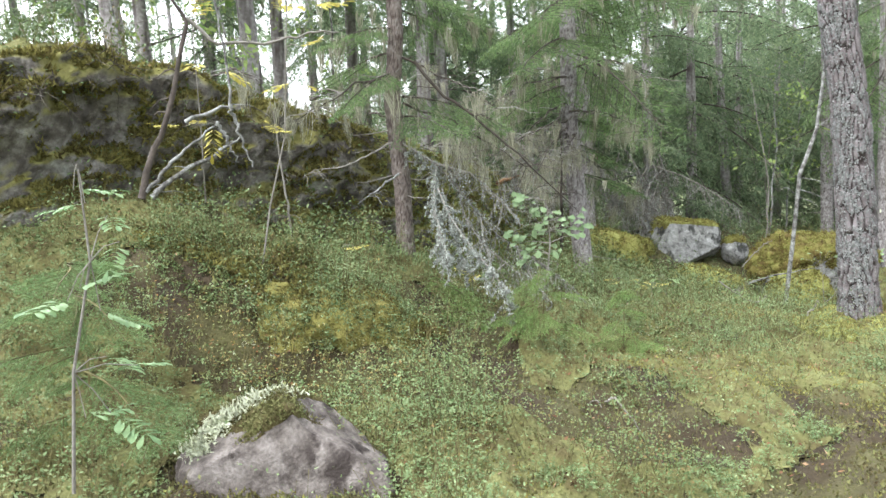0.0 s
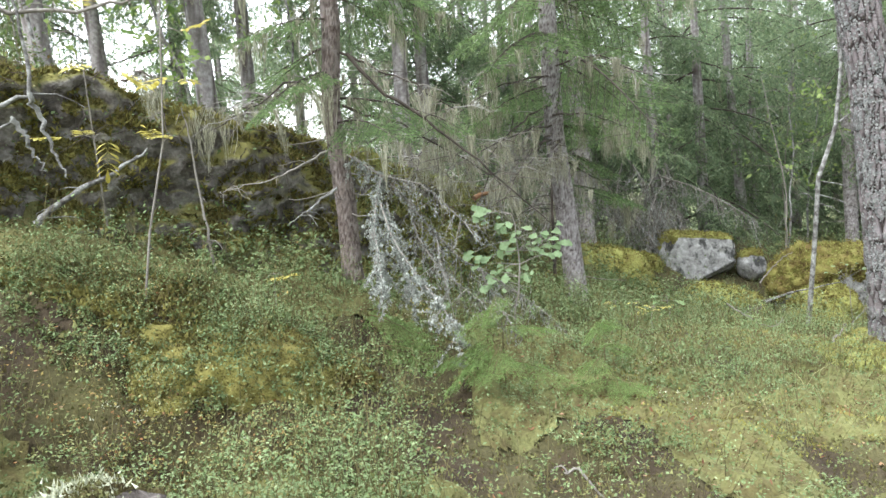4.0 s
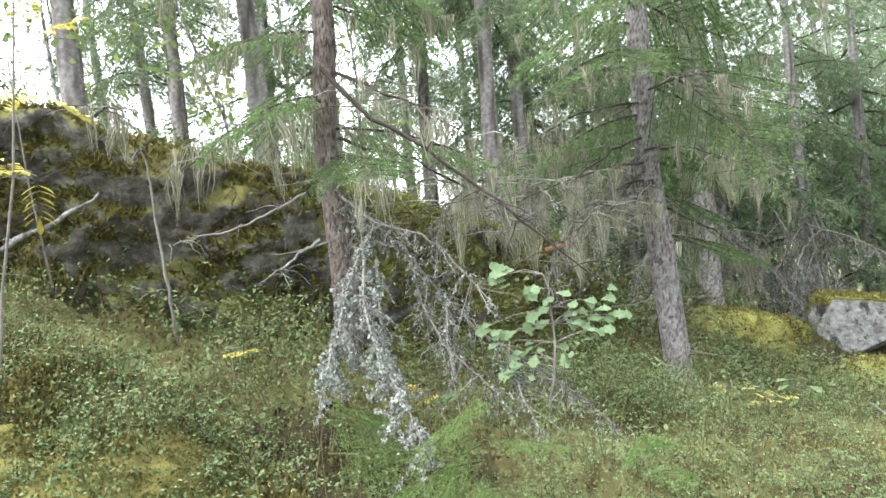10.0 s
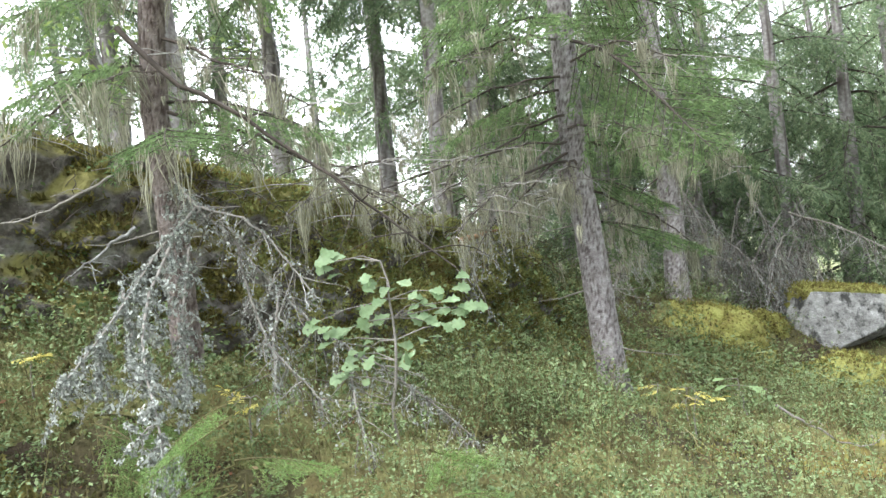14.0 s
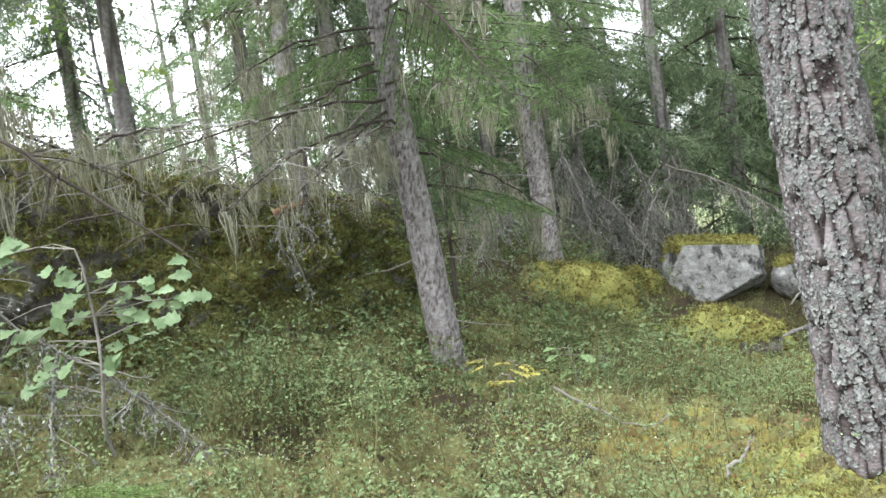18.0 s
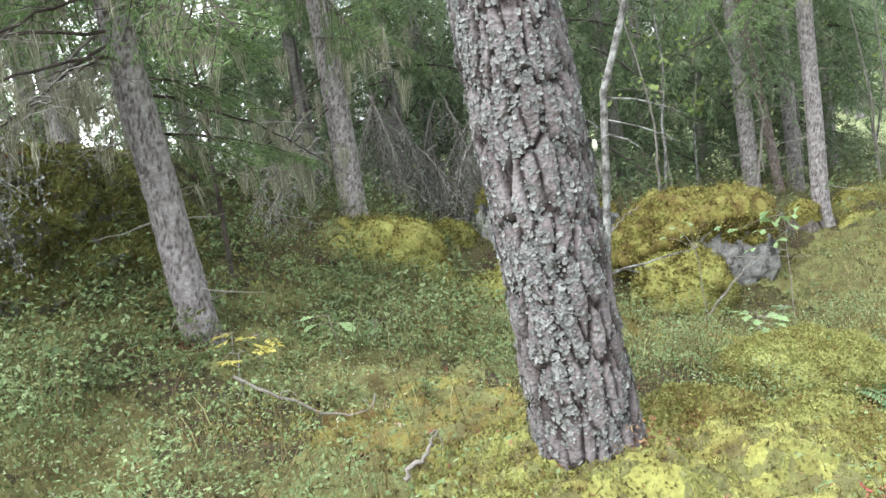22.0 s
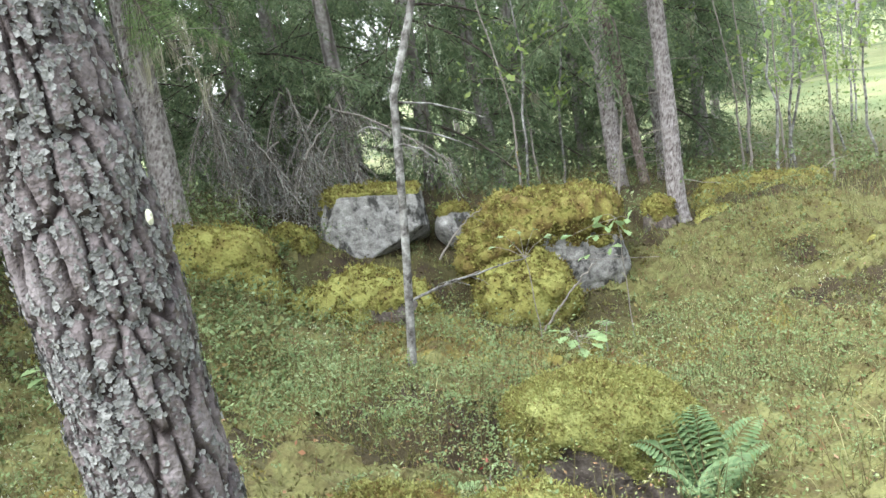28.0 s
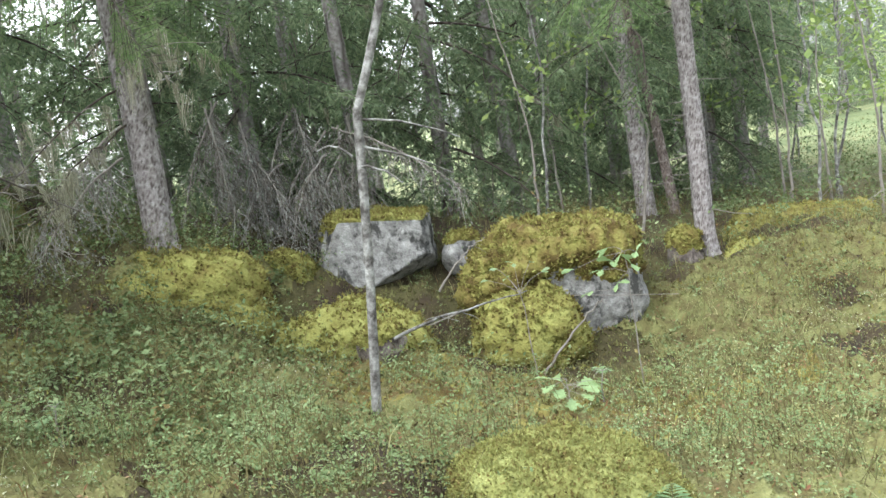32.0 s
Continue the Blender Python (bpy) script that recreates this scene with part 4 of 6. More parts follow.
FAR_KINDS = [far_spruce(201, 8, 0.5, 2.1, "dense dark spruce with branches down to the ground"), far_spruce(202, 9, 2.0, 1.7, "tall spruce with a bare lower stem"),
             far_spruce(203, 7, 0.3, 1.7, "bushy young spruce among the woods"), far_spruce(204, 9, 3.0, 1.5, "tall bare-stemmed spruce on the slope")]
DISTANT = spruce("spruce_tree", [(0, 0, -0.3), (0, 0.05, 9)], 0.1, 0.03, 205, "distant spruce at the edge of the clearing", list(np.linspace(0.8, 8.2, 22)), fine=False, sides=8, rings=4, dead=0, reach=2.3, groove=0.01)
spots = [(0, 4.6, 16.2), (0, 2.6, 16.8), (2, 3.6, 15.4), (0, 6.3, 18.6), (1, 5.3, 21), (0, 0.6, 19), (2, 1.0, 15.6), (0, 8.0, 25), (1, 3.0, 23), (0, -1.5, 22), (2, 5.6, 16.9),
         (3, -2.6, 9.9), (3, -3.6, 8.3), (3, -0.6, 11.9), (1, -4.4, 13.5), (3, -2.0, 14.0), (1, -0.4, 14.8), (3, -7.5, 9.5), (3, -6.5, 13.5), (1, -8.5, 15), (3, -3.4, 17.5), (1, -6, 20),
         (1, 11.5, 29), (1, 16, 31), (1, 7, 28), (1, 2, 29), (1, -4, 28), (0, -9, 24), (3, -11, 12), (1, 20, 36), (1, -2.5, 19.0), (1, 9.4, 19.8), (1, 11.0, 22.5), (3, 12.6, 25.5), (3, -4.6, 11.4), (3, -2.9, 12.4), (0, 8.9, 18.6), (2, 7.6, 19.6), (0, 1.7, 18.2), (0, 0.1, 17.0), (1, 3.0, 20.2), (1, 9.5, 18.6), (0, 9.6, 20.8), (2, 8.6, 20.6), (2, 6.9, 21.6), (2, 2.3, 15.1), (2, -0.3, 12.9)]
DISTANT.matrix_basis = pose(17, 34, gz(17, 34) - 0.1)
first = set()
for kind, x, y in spots:
    m = pose(x, y, gz(x, y) - 0.05, TREES.normal(0, 1.5), TREES.normal(0, 1.5), TREES.uniform(0, 360))
    if kind in first:
        copy_thing(FAR_KINDS[kind], m)
    else:
        first.add(kind)
        FAR_KINDS[kind].matrix_basis = m


for k in range(16):
    x, y = 8 + 4.2 * k + TREES.uniform(-2, 2), 52 - 0.9 * k + TREES.uniform(-5, 5)
    copy_thing(DISTANT, pose(x, y, gz(x, y) - 0.2, 0, 0, TREES.uniform(0, 360)) @ Matrix.Scale(TREES.uniform(1.5, 2.2), 4))
for k in range(14):
    x, y = -26 + 4.0 * k + TREES.uniform(-2, 2), 40 + TREES.uniform(-4, 6)
    copy_thing(DISTANT, pose(x, y, gz(x, y) - 0.2, 0, 0, TREES.uniform(0, 360)) @ Matrix.Scale(TREES.uniform(1.1, 1.5), 4))

# ---- thin broadleaf saplings in the light gap ----
def birch(at, tall, seed, leaves=260, lean=0.3):
    rng = np.random.default_rng(seed)
    at = np.array(at, float)
    ob = thing("birch_sapling", at, "thin pale birch sapling with sparse light-green leaves", "birch sapling", "birch saplings in the clearing")
    top = at + [rng.normal(0, lean), rng.normal(0, lean), tall]
    path = bend(at, top, 10, 0, 0.12, rng)
    part("stem", *tube(path, np.linspace(0.022, 0.006, 10), 8), M_SAPLING, ob)
    tips = []
    for k in range(12):
        q = path[rng.integers(3, 10)]
        e = q + rng.normal(0, 1, 3) * [0.4, 0.4, 0.12] + [0, 0, 0.15]
        w = bend(q, e, 6, -0.05, 0.05, rng)
        part("branch", *tube(w, np.linspace(0.006, 0.002, 6), 5), M_TWIG, ob)
        tips.append(w[2:])
    tips = np.concatenate(tips)
    c = tips[rng.integers(0, len(tips), leaves)] + rng.normal(0, 0.1, (leaves, 3))
    d, e = rng.normal(0, 0.025, (leaves, 3)), rng.normal(0, 0.018, (leaves, 3))
    part("foliage", np.stack([c - d, c + e, c + d, c - e], 1).reshape(-1, 3), np.arange(leaves * 4).reshape(-1, 4), M_BIRCH_LEAF, ob, kind="stuff", smooth=False)
    return ob


for k, (x, y, h) in enumerate([(8.9, 14.6, 3.2), (9.6, 15.6, 3.6), (9.9, 16.2, 3.4), (10.6, 15.3, 3.0), (11.2, 17.0, 3.8), (10.2, 18.4, 4.0), (12.2, 18.6, 4.0), (9.2, 19.4, 4.2), (13.4, 20.4, 4.4), (11.6, 21.5, 4.5), (6.4, 16.0, 4.0), (5.7, 15.0, 3.4), (8.6, 17.6, 4.0), (14.5, 23, 5.0), (-2.4, 8.9, 2.6), (-3.2, 7.6, 2.6), (-4.2, 9.0, 3.0), (-1.6, 10.4, 2.8), (-5.0, 7.6, 2.8)]):
    birch((x, y, gz(x, y) - 0.05), h, 600 + k)

# ---- low plants ----
PL = np.random.default_rng(17)


# mossy humps that low plants also grow on: centre and half sizes
DOMES = [(2.0, 12.6, -0.36, 0.76, 0.62, 0.6), (3.62, 12.25, -0.72, 0.64, 0.52, 0.36), (8.5, 14.7, -1.12, 1.1, 0.82, 0.52), (7.75, 13.75, -1.22, 0.56, 0.48, 0.42)]


# spots that the shrubs leave free: stones, the mossy mound and moss cushions
OPEN = [(-0.75, 2.9, 0.6, 0.65), (-1.15, 4.65, 0.95, 0.7), (4.85, 8.25, 0.55, 0.45), (4.1, 7.0, 0.85, 0.45), (3.55, 6.55, 0.6, 0.35), (5.3, 11.9, 0.9, 0.5), (3.7, 12.8, 0.8, 0.7), (2.75, 12.4, 0.4, 0.5)]


def scatter(count, lo, hi, keep=None):
    """Points on the ground, thicker near the path and thinned by keep(x, y)."""
    x, y = PL.uniform(lo[0], hi[0], count), PL.uniform(lo[1], hi[1], count)
    if keep is not None:
        k = PL.uniform(0, 1, count) < keep(x, y)
        x, y = x[k], y[k]
    z = ground_z(x, y)
    on = np.zeros(len(x), bool)
    for cx, cy, cz, rx, ry, rz in DOMES:
        q = 1 - ((x - cx) / rx) ** 2 - ((y - cy) / ry) ** 2
        t = cz + rz * np.sqrt(np.maximum(q, 0))
        up = (q > 0) & (t > z)
        z = np.where(up, t, z)
        on |= up
    few = ~on | (PL.uniform(0, 1, len(x)) < 0.22)
    return x[few], y[few], z[few]


TRACK = (np.interp(np.linspace(0, 1, 24), np.linspace(0, 1, 6), [0.2, 0.8, 1.7, 3.1, 3.9, 4.8]), np.interp(np.linspace(0, 1, 24), np.linspace(0, 1, 6), [-0.5, 1.4, 2.8, 4.1, 5.0, 5.7]))


def from_path(x, y):
    return np.min(np.hypot(x[:, None] - TRACK[0], y[:, None] - TRACK[1]), 1)


def off_path(x, y):
    """False on the trodden line, true beside it."""
    return from_path(x, y) > 0.62


def shrubs(name, count, leaves, size, height, area, keep, label, leaf_mat, stem_mat=M_STEM, wide=0.55, lift=None):
    x, y, z = scatter(count, *area, keep)
    ok = off_path(x, y)
    for cx, cy, rx, ry in OPEN if lift is None else ():
        ok &= ((x - cx) / rx) ** 2 + ((y - cy) / ry) ** 2 > PL.uniform(0.5, 1.1, len(x))
    x, y, z = x[ok], y[ok], z[ok]
    if lift is not None:
        z = lift(x, y, z)
    n = len(x)
    h = height * PL.uniform(0.5, 1.15, n) * (0.4 + 1.35 * step01((flat_noise(x, y, 2.4, 430, 2) + 0.16) / 0.3))
    lean = PL.normal(0, 0.35, (n, 2))
    top = np.stack([x + lean[:, 0] * h, y + lean[:, 1] * h, z + h], 1)
    foot = np.stack([x, y, z - 0.02], 1)
    arms = 4
    per = max(2, leaves // arms)
    q0 = foot[:, None] + (top - foot)[:, None] * PL.uniform(0.3, 0.95, (n, arms, 1))
    ta = PL.uniform(0, 2 * np.pi, (n, arms))
    td = np.stack([np.cos(ta), np.sin(ta), PL.uniform(0.15, 0.9, (n, arms))], -1) * (h[:, None] * PL.uniform(0.3, 0.75, (n, arms)))[..., None]
    k = np.broadcast_to((np.arange(per) + 0.6) / per, (n, arms, per))
    p = (q0[:, :, None] + td[:, :, None] * k[..., None] - np.array([0, 0, 0.25]) * h[:, None, None, None] * (k ** 2)[..., None]).reshape(-1, 3)
    p += PL.normal(0, 0.006, p.shape)
    m = len(p)
    a = (ta[:, :, None] + np.where(np.arange(per) % 2, 0.95, -0.95)).reshape(-1) + PL.normal(0, 0.3, m)
    tilt = PL.normal(0.05, 0.5, m)
    d = np.stack([np.cos(a) * np.cos(tilt), np.sin(a) * np.cos(tilt), np.sin(tilt)], 1)
    side = np.cross(d, np.stack([PL.normal(0, 0.35, m), PL.normal(0, 0.35, m), np.ones(m)], 1))
    side /= np.linalg.norm(side, axis=1)[:, None]
    ln = (size * PL.uniform(0.6, 1.35, m))[:, None]
    v = np.stack([p, p + d * ln * 0.5 + side * ln * wide * 0.5, p + d * ln, p + d * ln * 0.5 - side * ln * wide * 0.5], 1).reshape(-1, 3)
    f = np.arange(m * 4).reshape(-1, 4)
    ob = single(name, v, f, leaf_mat, label, "shrubs", kind="stuff", smooth=False)
    w = np.array([0.002, 0, 0])
    sv = np.stack([foot - w, foot + w, top + w * 0.4, top - w * 0.4], 1).reshape(-1, 3)
    st = new("stems", mesh_of("stems", sv, np.arange(n * 4).reshape(-1, 4), stem_mat, False))
    st.parent = ob
    tagged(st, kind="stuff")
    return ob


def blades(name, count, height, width, area, keep, label, mat, category="grass"):
    x, y, z = scatter(count, *area, keep)
    ok = off_path(x, y)
    for cx, cy, rx, ry in OPEN:
        ok &= ((x - cx) / rx) ** 2 + ((y - cy) / ry) ** 2 > PL.uniform(0.5, 1.1, len(x))
    x, y, z = x[ok], y[ok], z[ok]
    n = len(x)
    h = height * PL.uniform(0.4, 1.4, n)[:, None]
    a = PL.uniform(0, 2 * np.pi, n)
    side = np.stack([np.cos(a), np.sin(a), np.zeros(n)], 1) * width
    out = np.stack([PL.normal(0, 0.4, n), PL.normal(0, 0.4, n), np.ones(n)], 1)
    p = np.stack([x, y, z - 0.01], 1)
    mid = p + out * h * 0.55
    tip = p + (out * [1.9, 1.9, 0.9]) * h
    v = np.stack([p - side, p + side, mid + side * 0.8, mid - side * 0.8, tip], 1).reshape(-1, 3)
    b = (np.arange(n) * 5)[:, None]
    f = np.concatenate([b + [[0, 1, 2]], b + [[0, 2, 3]], b + [[3, 2, 4]]])
    return single(name, v, f, mat, label, category, kind="stuff", smooth=False)


def patches(scale, seed, low, high):
    return lambda x, y: step01((flat_noise(x, y, scale, seed, 3) - low) / (high - low))


NEAR = ((-4.2, 1.8), (8.5, 13.0))
HILLTOP = ((-5.0, 6.0), (1.5, 14.0))
WIDE = ((-6.0, 13.7), (14.0, 23.0))
left_more = lambda x, y: (0.35 + 0.3 * step01((1.2 - x) / 1.5) + 0.7 * step01((6.0 - x) / 4)) * (0.1 + 0.9 * patches(1.5, 401, -0.04, 0.07)(x, y))
shrubs("bilberry_shrubs", 34000, 36, 0.0175, 0.25, NEAR, lambda x, y: left_more(x, y) * (from_path(x, y) < 4.3), "dense low bilberry shrubs with small green leaves", M_BILBERRY)
shrubs("bilberry_shrubs", 10000, 16, 0.03, 0.24, NEAR, lambda x, y: left_more(x, y) * (from_path(x, y) >= 4.3), "bilberry shrubs farther off between the trees", M_BILBERRY)
shrubs("bilberry_shrubs", 5500, 14, 0.04, 0.24, HILLTOP, patches(0.9, 405, -0.1, 0.1), "bilberry shrubs on top of the ledge", M_BILBERRY)
shrubs("heather_shrubs", 14000, 14, 0.015, 0.2, ((2.0, 6.0), (12.0, 16.0)), lambda x, y: (0.85 * step01((x - 3.0) / 3) + 0.12) * (0.15 + 0.85 * patches(0.9, 447, -0.05, 0.05)(x, y)), "thin wiry heather and bilberry twigs with tiny leaves", M_GRASS, wide=0.5)
blades("grass", 26000, 0.17, 0.003, ((1.0, 5.0), (12.0, 18.0)), lambda x, y: (0.2 + 0.8 * step01((x - 2) / 4)) * (0.1 + 0.9 * patches(1.0, 441, -0.06, 0.06)(x, y)), "thin pale grass among the shrubs", M_GRASS)
UP = np.array([[0, 0, 1.0]])


def moss_field(name, spots, fine, mat, label, reach=3.6):
    """Moss shoots on points of the ground: fine ones by the path, coarse ones farther off."""
    x, y, z = spots
    near = from_path(x, y) < reach
    p = np.stack([x, y, z + 0.008], 1)
    few = ~near & (PL.uniform(0, 1, len(x)) < 0.3)
    got = Pile()
    for sel, size in ((near, fine), (few, 0.034)):
        if sel.sum():
            got.add(*tufts(p[sel], np.tile(UP, (sel.sum(), 1)), int(sel.sum()), size, PL, 0.65, 0.36))
    single(name, *got.arrays(), mat, label, "moss", kind="stuff", smooth=False)


def moss_pad(name, lo, hi, step, mask, mat, label, seed):
    """A low lumpy cushion that follows the ground where mask(x, y) is over a half."""
    x, y = np.meshgrid(np.arange(lo[0], hi[0], step), np.arange(lo[1], hi[1], step), indexing="ij")
    w = mask(x.ravel(), y.ravel()).reshape(x.shape) * (off_path(x.ravel(), y.ravel()).reshape(x.shape))
    for cx, cy, rx, ry in OPEN[:3] + OPEN[5:]:
        w = w * (((x - cx) / rx) ** 2 + ((y - cy) / ry) ** 2 > 0.85)
    p = np.stack([x, y, 0 * x], -1).reshape(-1, 3)
    knob = (np.abs(fbm(p, 9, seed, 2)) + 0.35 * fbm(p, 26, seed + 3, 3)).reshape(x.shape)
    z = ground_z(x.ravel(), y.ravel()).reshape(x.shape) - 0.02 + 0.035 * step01((w - 0.3) / 0.5) + 0.045 * knob
    n = x.shape[1]
    i, j = np.meshgrid(np.arange(x.shape[0] - 1), np.arange(n - 1), indexing="ij")
    keep = (w[:-1, :-1] > 0.4) & (w[1:, 1:] > 0.4) & (w[1:, :-1] > 0.4) & (w[:-1, 1:] > 0.4)
    i, j = i[keep], j[keep]
    f = np.stack([i * n + j, (i + 1) * n + j, (i + 1) * n + j + 1, i * n + j + 1], -1)
    used, inv = np.unique(f, return_inverse=True)
    single(name, np.stack([x, y, z], -1).reshape(-1, 3)[used], inv.reshape(-1, 4), mat, label, "moss", kind="stuff")


pine_moss = lambda x, y: step01(0.5 + 3 * (1 + 0.8 * flat_noise(x, y, 2.5, 433, 3) - ((x - 3.95) / 1.05) ** 2 - ((y - 6.95) / 0.62) ** 2))
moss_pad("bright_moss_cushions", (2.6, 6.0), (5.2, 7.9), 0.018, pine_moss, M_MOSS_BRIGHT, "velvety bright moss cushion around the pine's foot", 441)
moss_pad("bright_moss_cushions", (-2.5, 2.5), (8.5, 12.0), 0.035, lambda x, y: patches(0.75, 417, 0.08, 0.16)(x, y) * (x > 2.5), M_MOSS_CAP, "low yellow-green moss cushions", 442)
moss_pad("moss_cushions", (-3.5, 1.8), (9.0, 13.5), 0.045, patches(0.9, 411, -0.2, -0.02), M_MOSS, "low lumpy cushions of olive moss", 443)
moss_field("moss_patches", scatter(400000, (-2.5, 2.5), (8.5, 13.0), lambda x, y: patches(0.75, 417, 0.05, 0.13)(x, y) * np.where(from_path(x, y) < 3.6, 1, 0.5)), 0.016, M_MOSS_CAP, "soft patches of yellow-green moss")
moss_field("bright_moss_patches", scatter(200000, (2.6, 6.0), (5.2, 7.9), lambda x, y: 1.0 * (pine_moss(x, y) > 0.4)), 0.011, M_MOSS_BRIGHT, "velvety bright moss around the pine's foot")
px_, py_, pz_ = scatter(60000, (-1.5, 2.5), (8.0, 12.0), lambda x, y: patches(0.9, 423, 0.15, 0.2)(x, y))
pp = np.stack([px_, py_, pz_ + 0.02], 1)
pv2, pf2 = tufts(pp, np.tile([[0, 0, 1.0]], (len(pp), 1)), len(pp), 0.016, PL, 1.2, 0.25)
single("reindeer_lichen", pv2, pf2, M_LICHEN_PALE, "pale cushions of reindeer lichen on the moss", "lichen", kind="stuff", smooth=False)
moss_field("moss_carpet", scatter(520000, (-3.5, 1.5), (8.5, 13.5), lambda x, y: 0.55 + 0.45 * patches(0.9, 411, -0.1, 0.08)(x, y)), 0.02, M_MOSS, "carpet of yellow-green moss")
lx, ly, lz = scatter(5000, (-3.0, 1.5), (8.0, 13.0))
la, lt = PL.uniform(0, 6.28, len(lx)), PL.normal(0, 0.4, len(lx))
lc = np.stack([lx, ly, lz + 0.03], 1)
ld = np.stack([np.cos(la), np.sin(la), lt], 1) * PL.uniform(0.008, 0.02, (len(lx), 1))
ls = np.stack([-np.sin(la), np.cos(la), PL.normal(0, 0.4, len(lx))], 1) * PL.uniform(0.005, 0.01, (len(lx), 1))
single("leaf_litter", np.stack([lc - ld, lc + ls, lc + ld, lc - ls], 1).reshape(-1, 3), np.arange(len(lx) * 4).reshape(-1, 4), M_LITTER, "dry brown fallen leaves strewn on the moss", "leaf litter", kind="stuff", smooth=False)
dome = lambda x, y: 1 - ((x + 1.15) / 0.9) ** 2 - ((y - 4.85) / 0.5) ** 2
shrubs("bilberry_shrubs", 3000, 24, 0.02, 0.2, ((-3.6, 2.0), (0.2, 5.2)), lambda x, y: 0.75 + 0 * x, "bilberry shrubs on the slope below the ledge", M_BILBERRY)
shrubs("bilberry_shrubs", 2600, 20, 0.018, 0.13, ((-2.0, 4.3), (-0.3, 5.6)), lambda x, y: (dome(x, y) > 0) * 0.8, "bilberry shrubs growing on the mossy mound", M_BILBERRY, lift=lambda x, y, z: np.maximum(z, 0.62 + 0.44 * np.sqrt(np.maximum(dome(x, y), 0))))
shrubs("bilberry_shrubs", 4600, 13, 0.028, 0.2, ((0.2, 8.6), (8.5, 14.4)), lambda x, y: (1 - 0.7 * step01((x - 4) / 1.5)) * (0.1 + 0.9 * patches(1.2, 461, -0.05, 0.07)(x, y)), "darker bilberry clumps between the boulders", M_BILBERRY)
shrubs("bilberry_shrubs", 1900, 14, 0.045, 0.26, ((0.3, 9.3), (3.4, 13.6)), lambda x, y: 0.1 + 0.9 * patches(1.4, 481, -0.06, 0.06)(x, y), "green bilberry bushes below the spruces", M_BILBERRY)
hx, hy, hz = scatter(90000, (-2.2, 3.8), (0.0, 5.5), lambda x, y: 1.0 * (((x + 1.15) / 1.05) ** 2 + ((y - 5.05) / 0.5) ** 2 < 1 + 0.5 * flat_noise(x, y, 3.0, 471, 3)))
hp = np.stack([hx, hy, hz + 0.01], 1)
hv, hf = tufts(hp, np.tile([[0, 0, 1.0]], (len(hp), 1)), len(hp), 0.03, PL, 0.8, 0.28)
single("moss_hummock", hv, hf, M_MOSS_DARK, "shaggy yellow-orange moss over the low mound", "moss", kind="stuff", smooth=False)
round_mound = lambda x, y: 1.0 * (((x + 1.1) / 1.0) ** 2 + ((y - 4.7) / 0.75) ** 2 < 1 + 0.9 * flat_noise(x, y, 2.5, 475, 3))
shrubs("bilberry_shrubs", 1500, 18, 0.018, 0.12, ((-2.4, 3.7), (0.2, 5.7)), lambda x, y: round_mound(x, y) * (0.1 + 0.9 * patches(1.6, 473, -0.05, 0.08)(x, y)), "sparse autumn bilberry shoots on the yellow moss", M_BILBERRY_WARM, lift=lambda x, y, z: z)
around = lambda x, y: 1.0 * ((x < -4.0) | (x > 8.3) | (y < 1.9))
shrubs("bilberry_shrubs", 4200, 10, 0.07, 0.22, ((-9.0, -5.0), (15.0, 8.0)), around, "bilberry shrubs on the forest floor around", M_BILBERRY)
ax_, ay_, az_ = scatter(60000, (-9.0, -5.0), (15.0, 8.0), around)
ap = np.stack([ax_, ay_, az_], 1)
av, af = tufts(ap, np.tile([[0, 0, 1.0]], (len(ap), 1)), len(ap), 0.06, PL, 0.7, 0.35)
single("moss_carpet", av, af, M_MOSS, "moss between the trees", "moss", kind="stuff", smooth=False)
shrubs("understorey", 3600, 20, 0.05, 0.4, WIDE, patches(0.5, 420, -0.1, 0.15), "green undergrowth in the woods", M_BILBERRY)


# moss, heath and roots on the ledge
lp = LEDGE.reshape(-1, 3)
ln_ = np.zeros_like(lp)
du, dw = np.gradient(LEDGE, axis=0), np.gradient(LEDGE, axis=1)
ln_ = np.cross(du, dw).reshape(-1, 3)
ln_ /= np.linalg.norm(ln_, axis=1)[:, None] + 1e-9
ln_ *= np.sign((ln_ * np.stack([-np.repeat(LNX, LEDGE.shape[1]), -np.repeat(LNY, LEDGE.shape[1]), np.full(len(lp), 0.8)], 1)).sum(1))[:, None]
green_spots = ln_[:, 2] * 0.9 + 1.5 * fbm(lp, 2.2, 500, 4) + 0.5 * step01((lp[:, 1] + 0.5 * lp[:, 0] - 6.2) / 1.5) + 0.3 * step01((4.6 - lp[:, 1]) / 0.8) > 0.34
# far bank: yellow-green moss, its colour brightened further to make up for shade
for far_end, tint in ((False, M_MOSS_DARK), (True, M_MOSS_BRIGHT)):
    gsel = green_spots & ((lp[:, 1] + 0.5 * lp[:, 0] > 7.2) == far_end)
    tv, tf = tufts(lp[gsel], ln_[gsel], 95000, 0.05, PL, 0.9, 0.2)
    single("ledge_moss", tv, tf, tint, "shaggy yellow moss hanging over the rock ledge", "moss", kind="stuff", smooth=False)


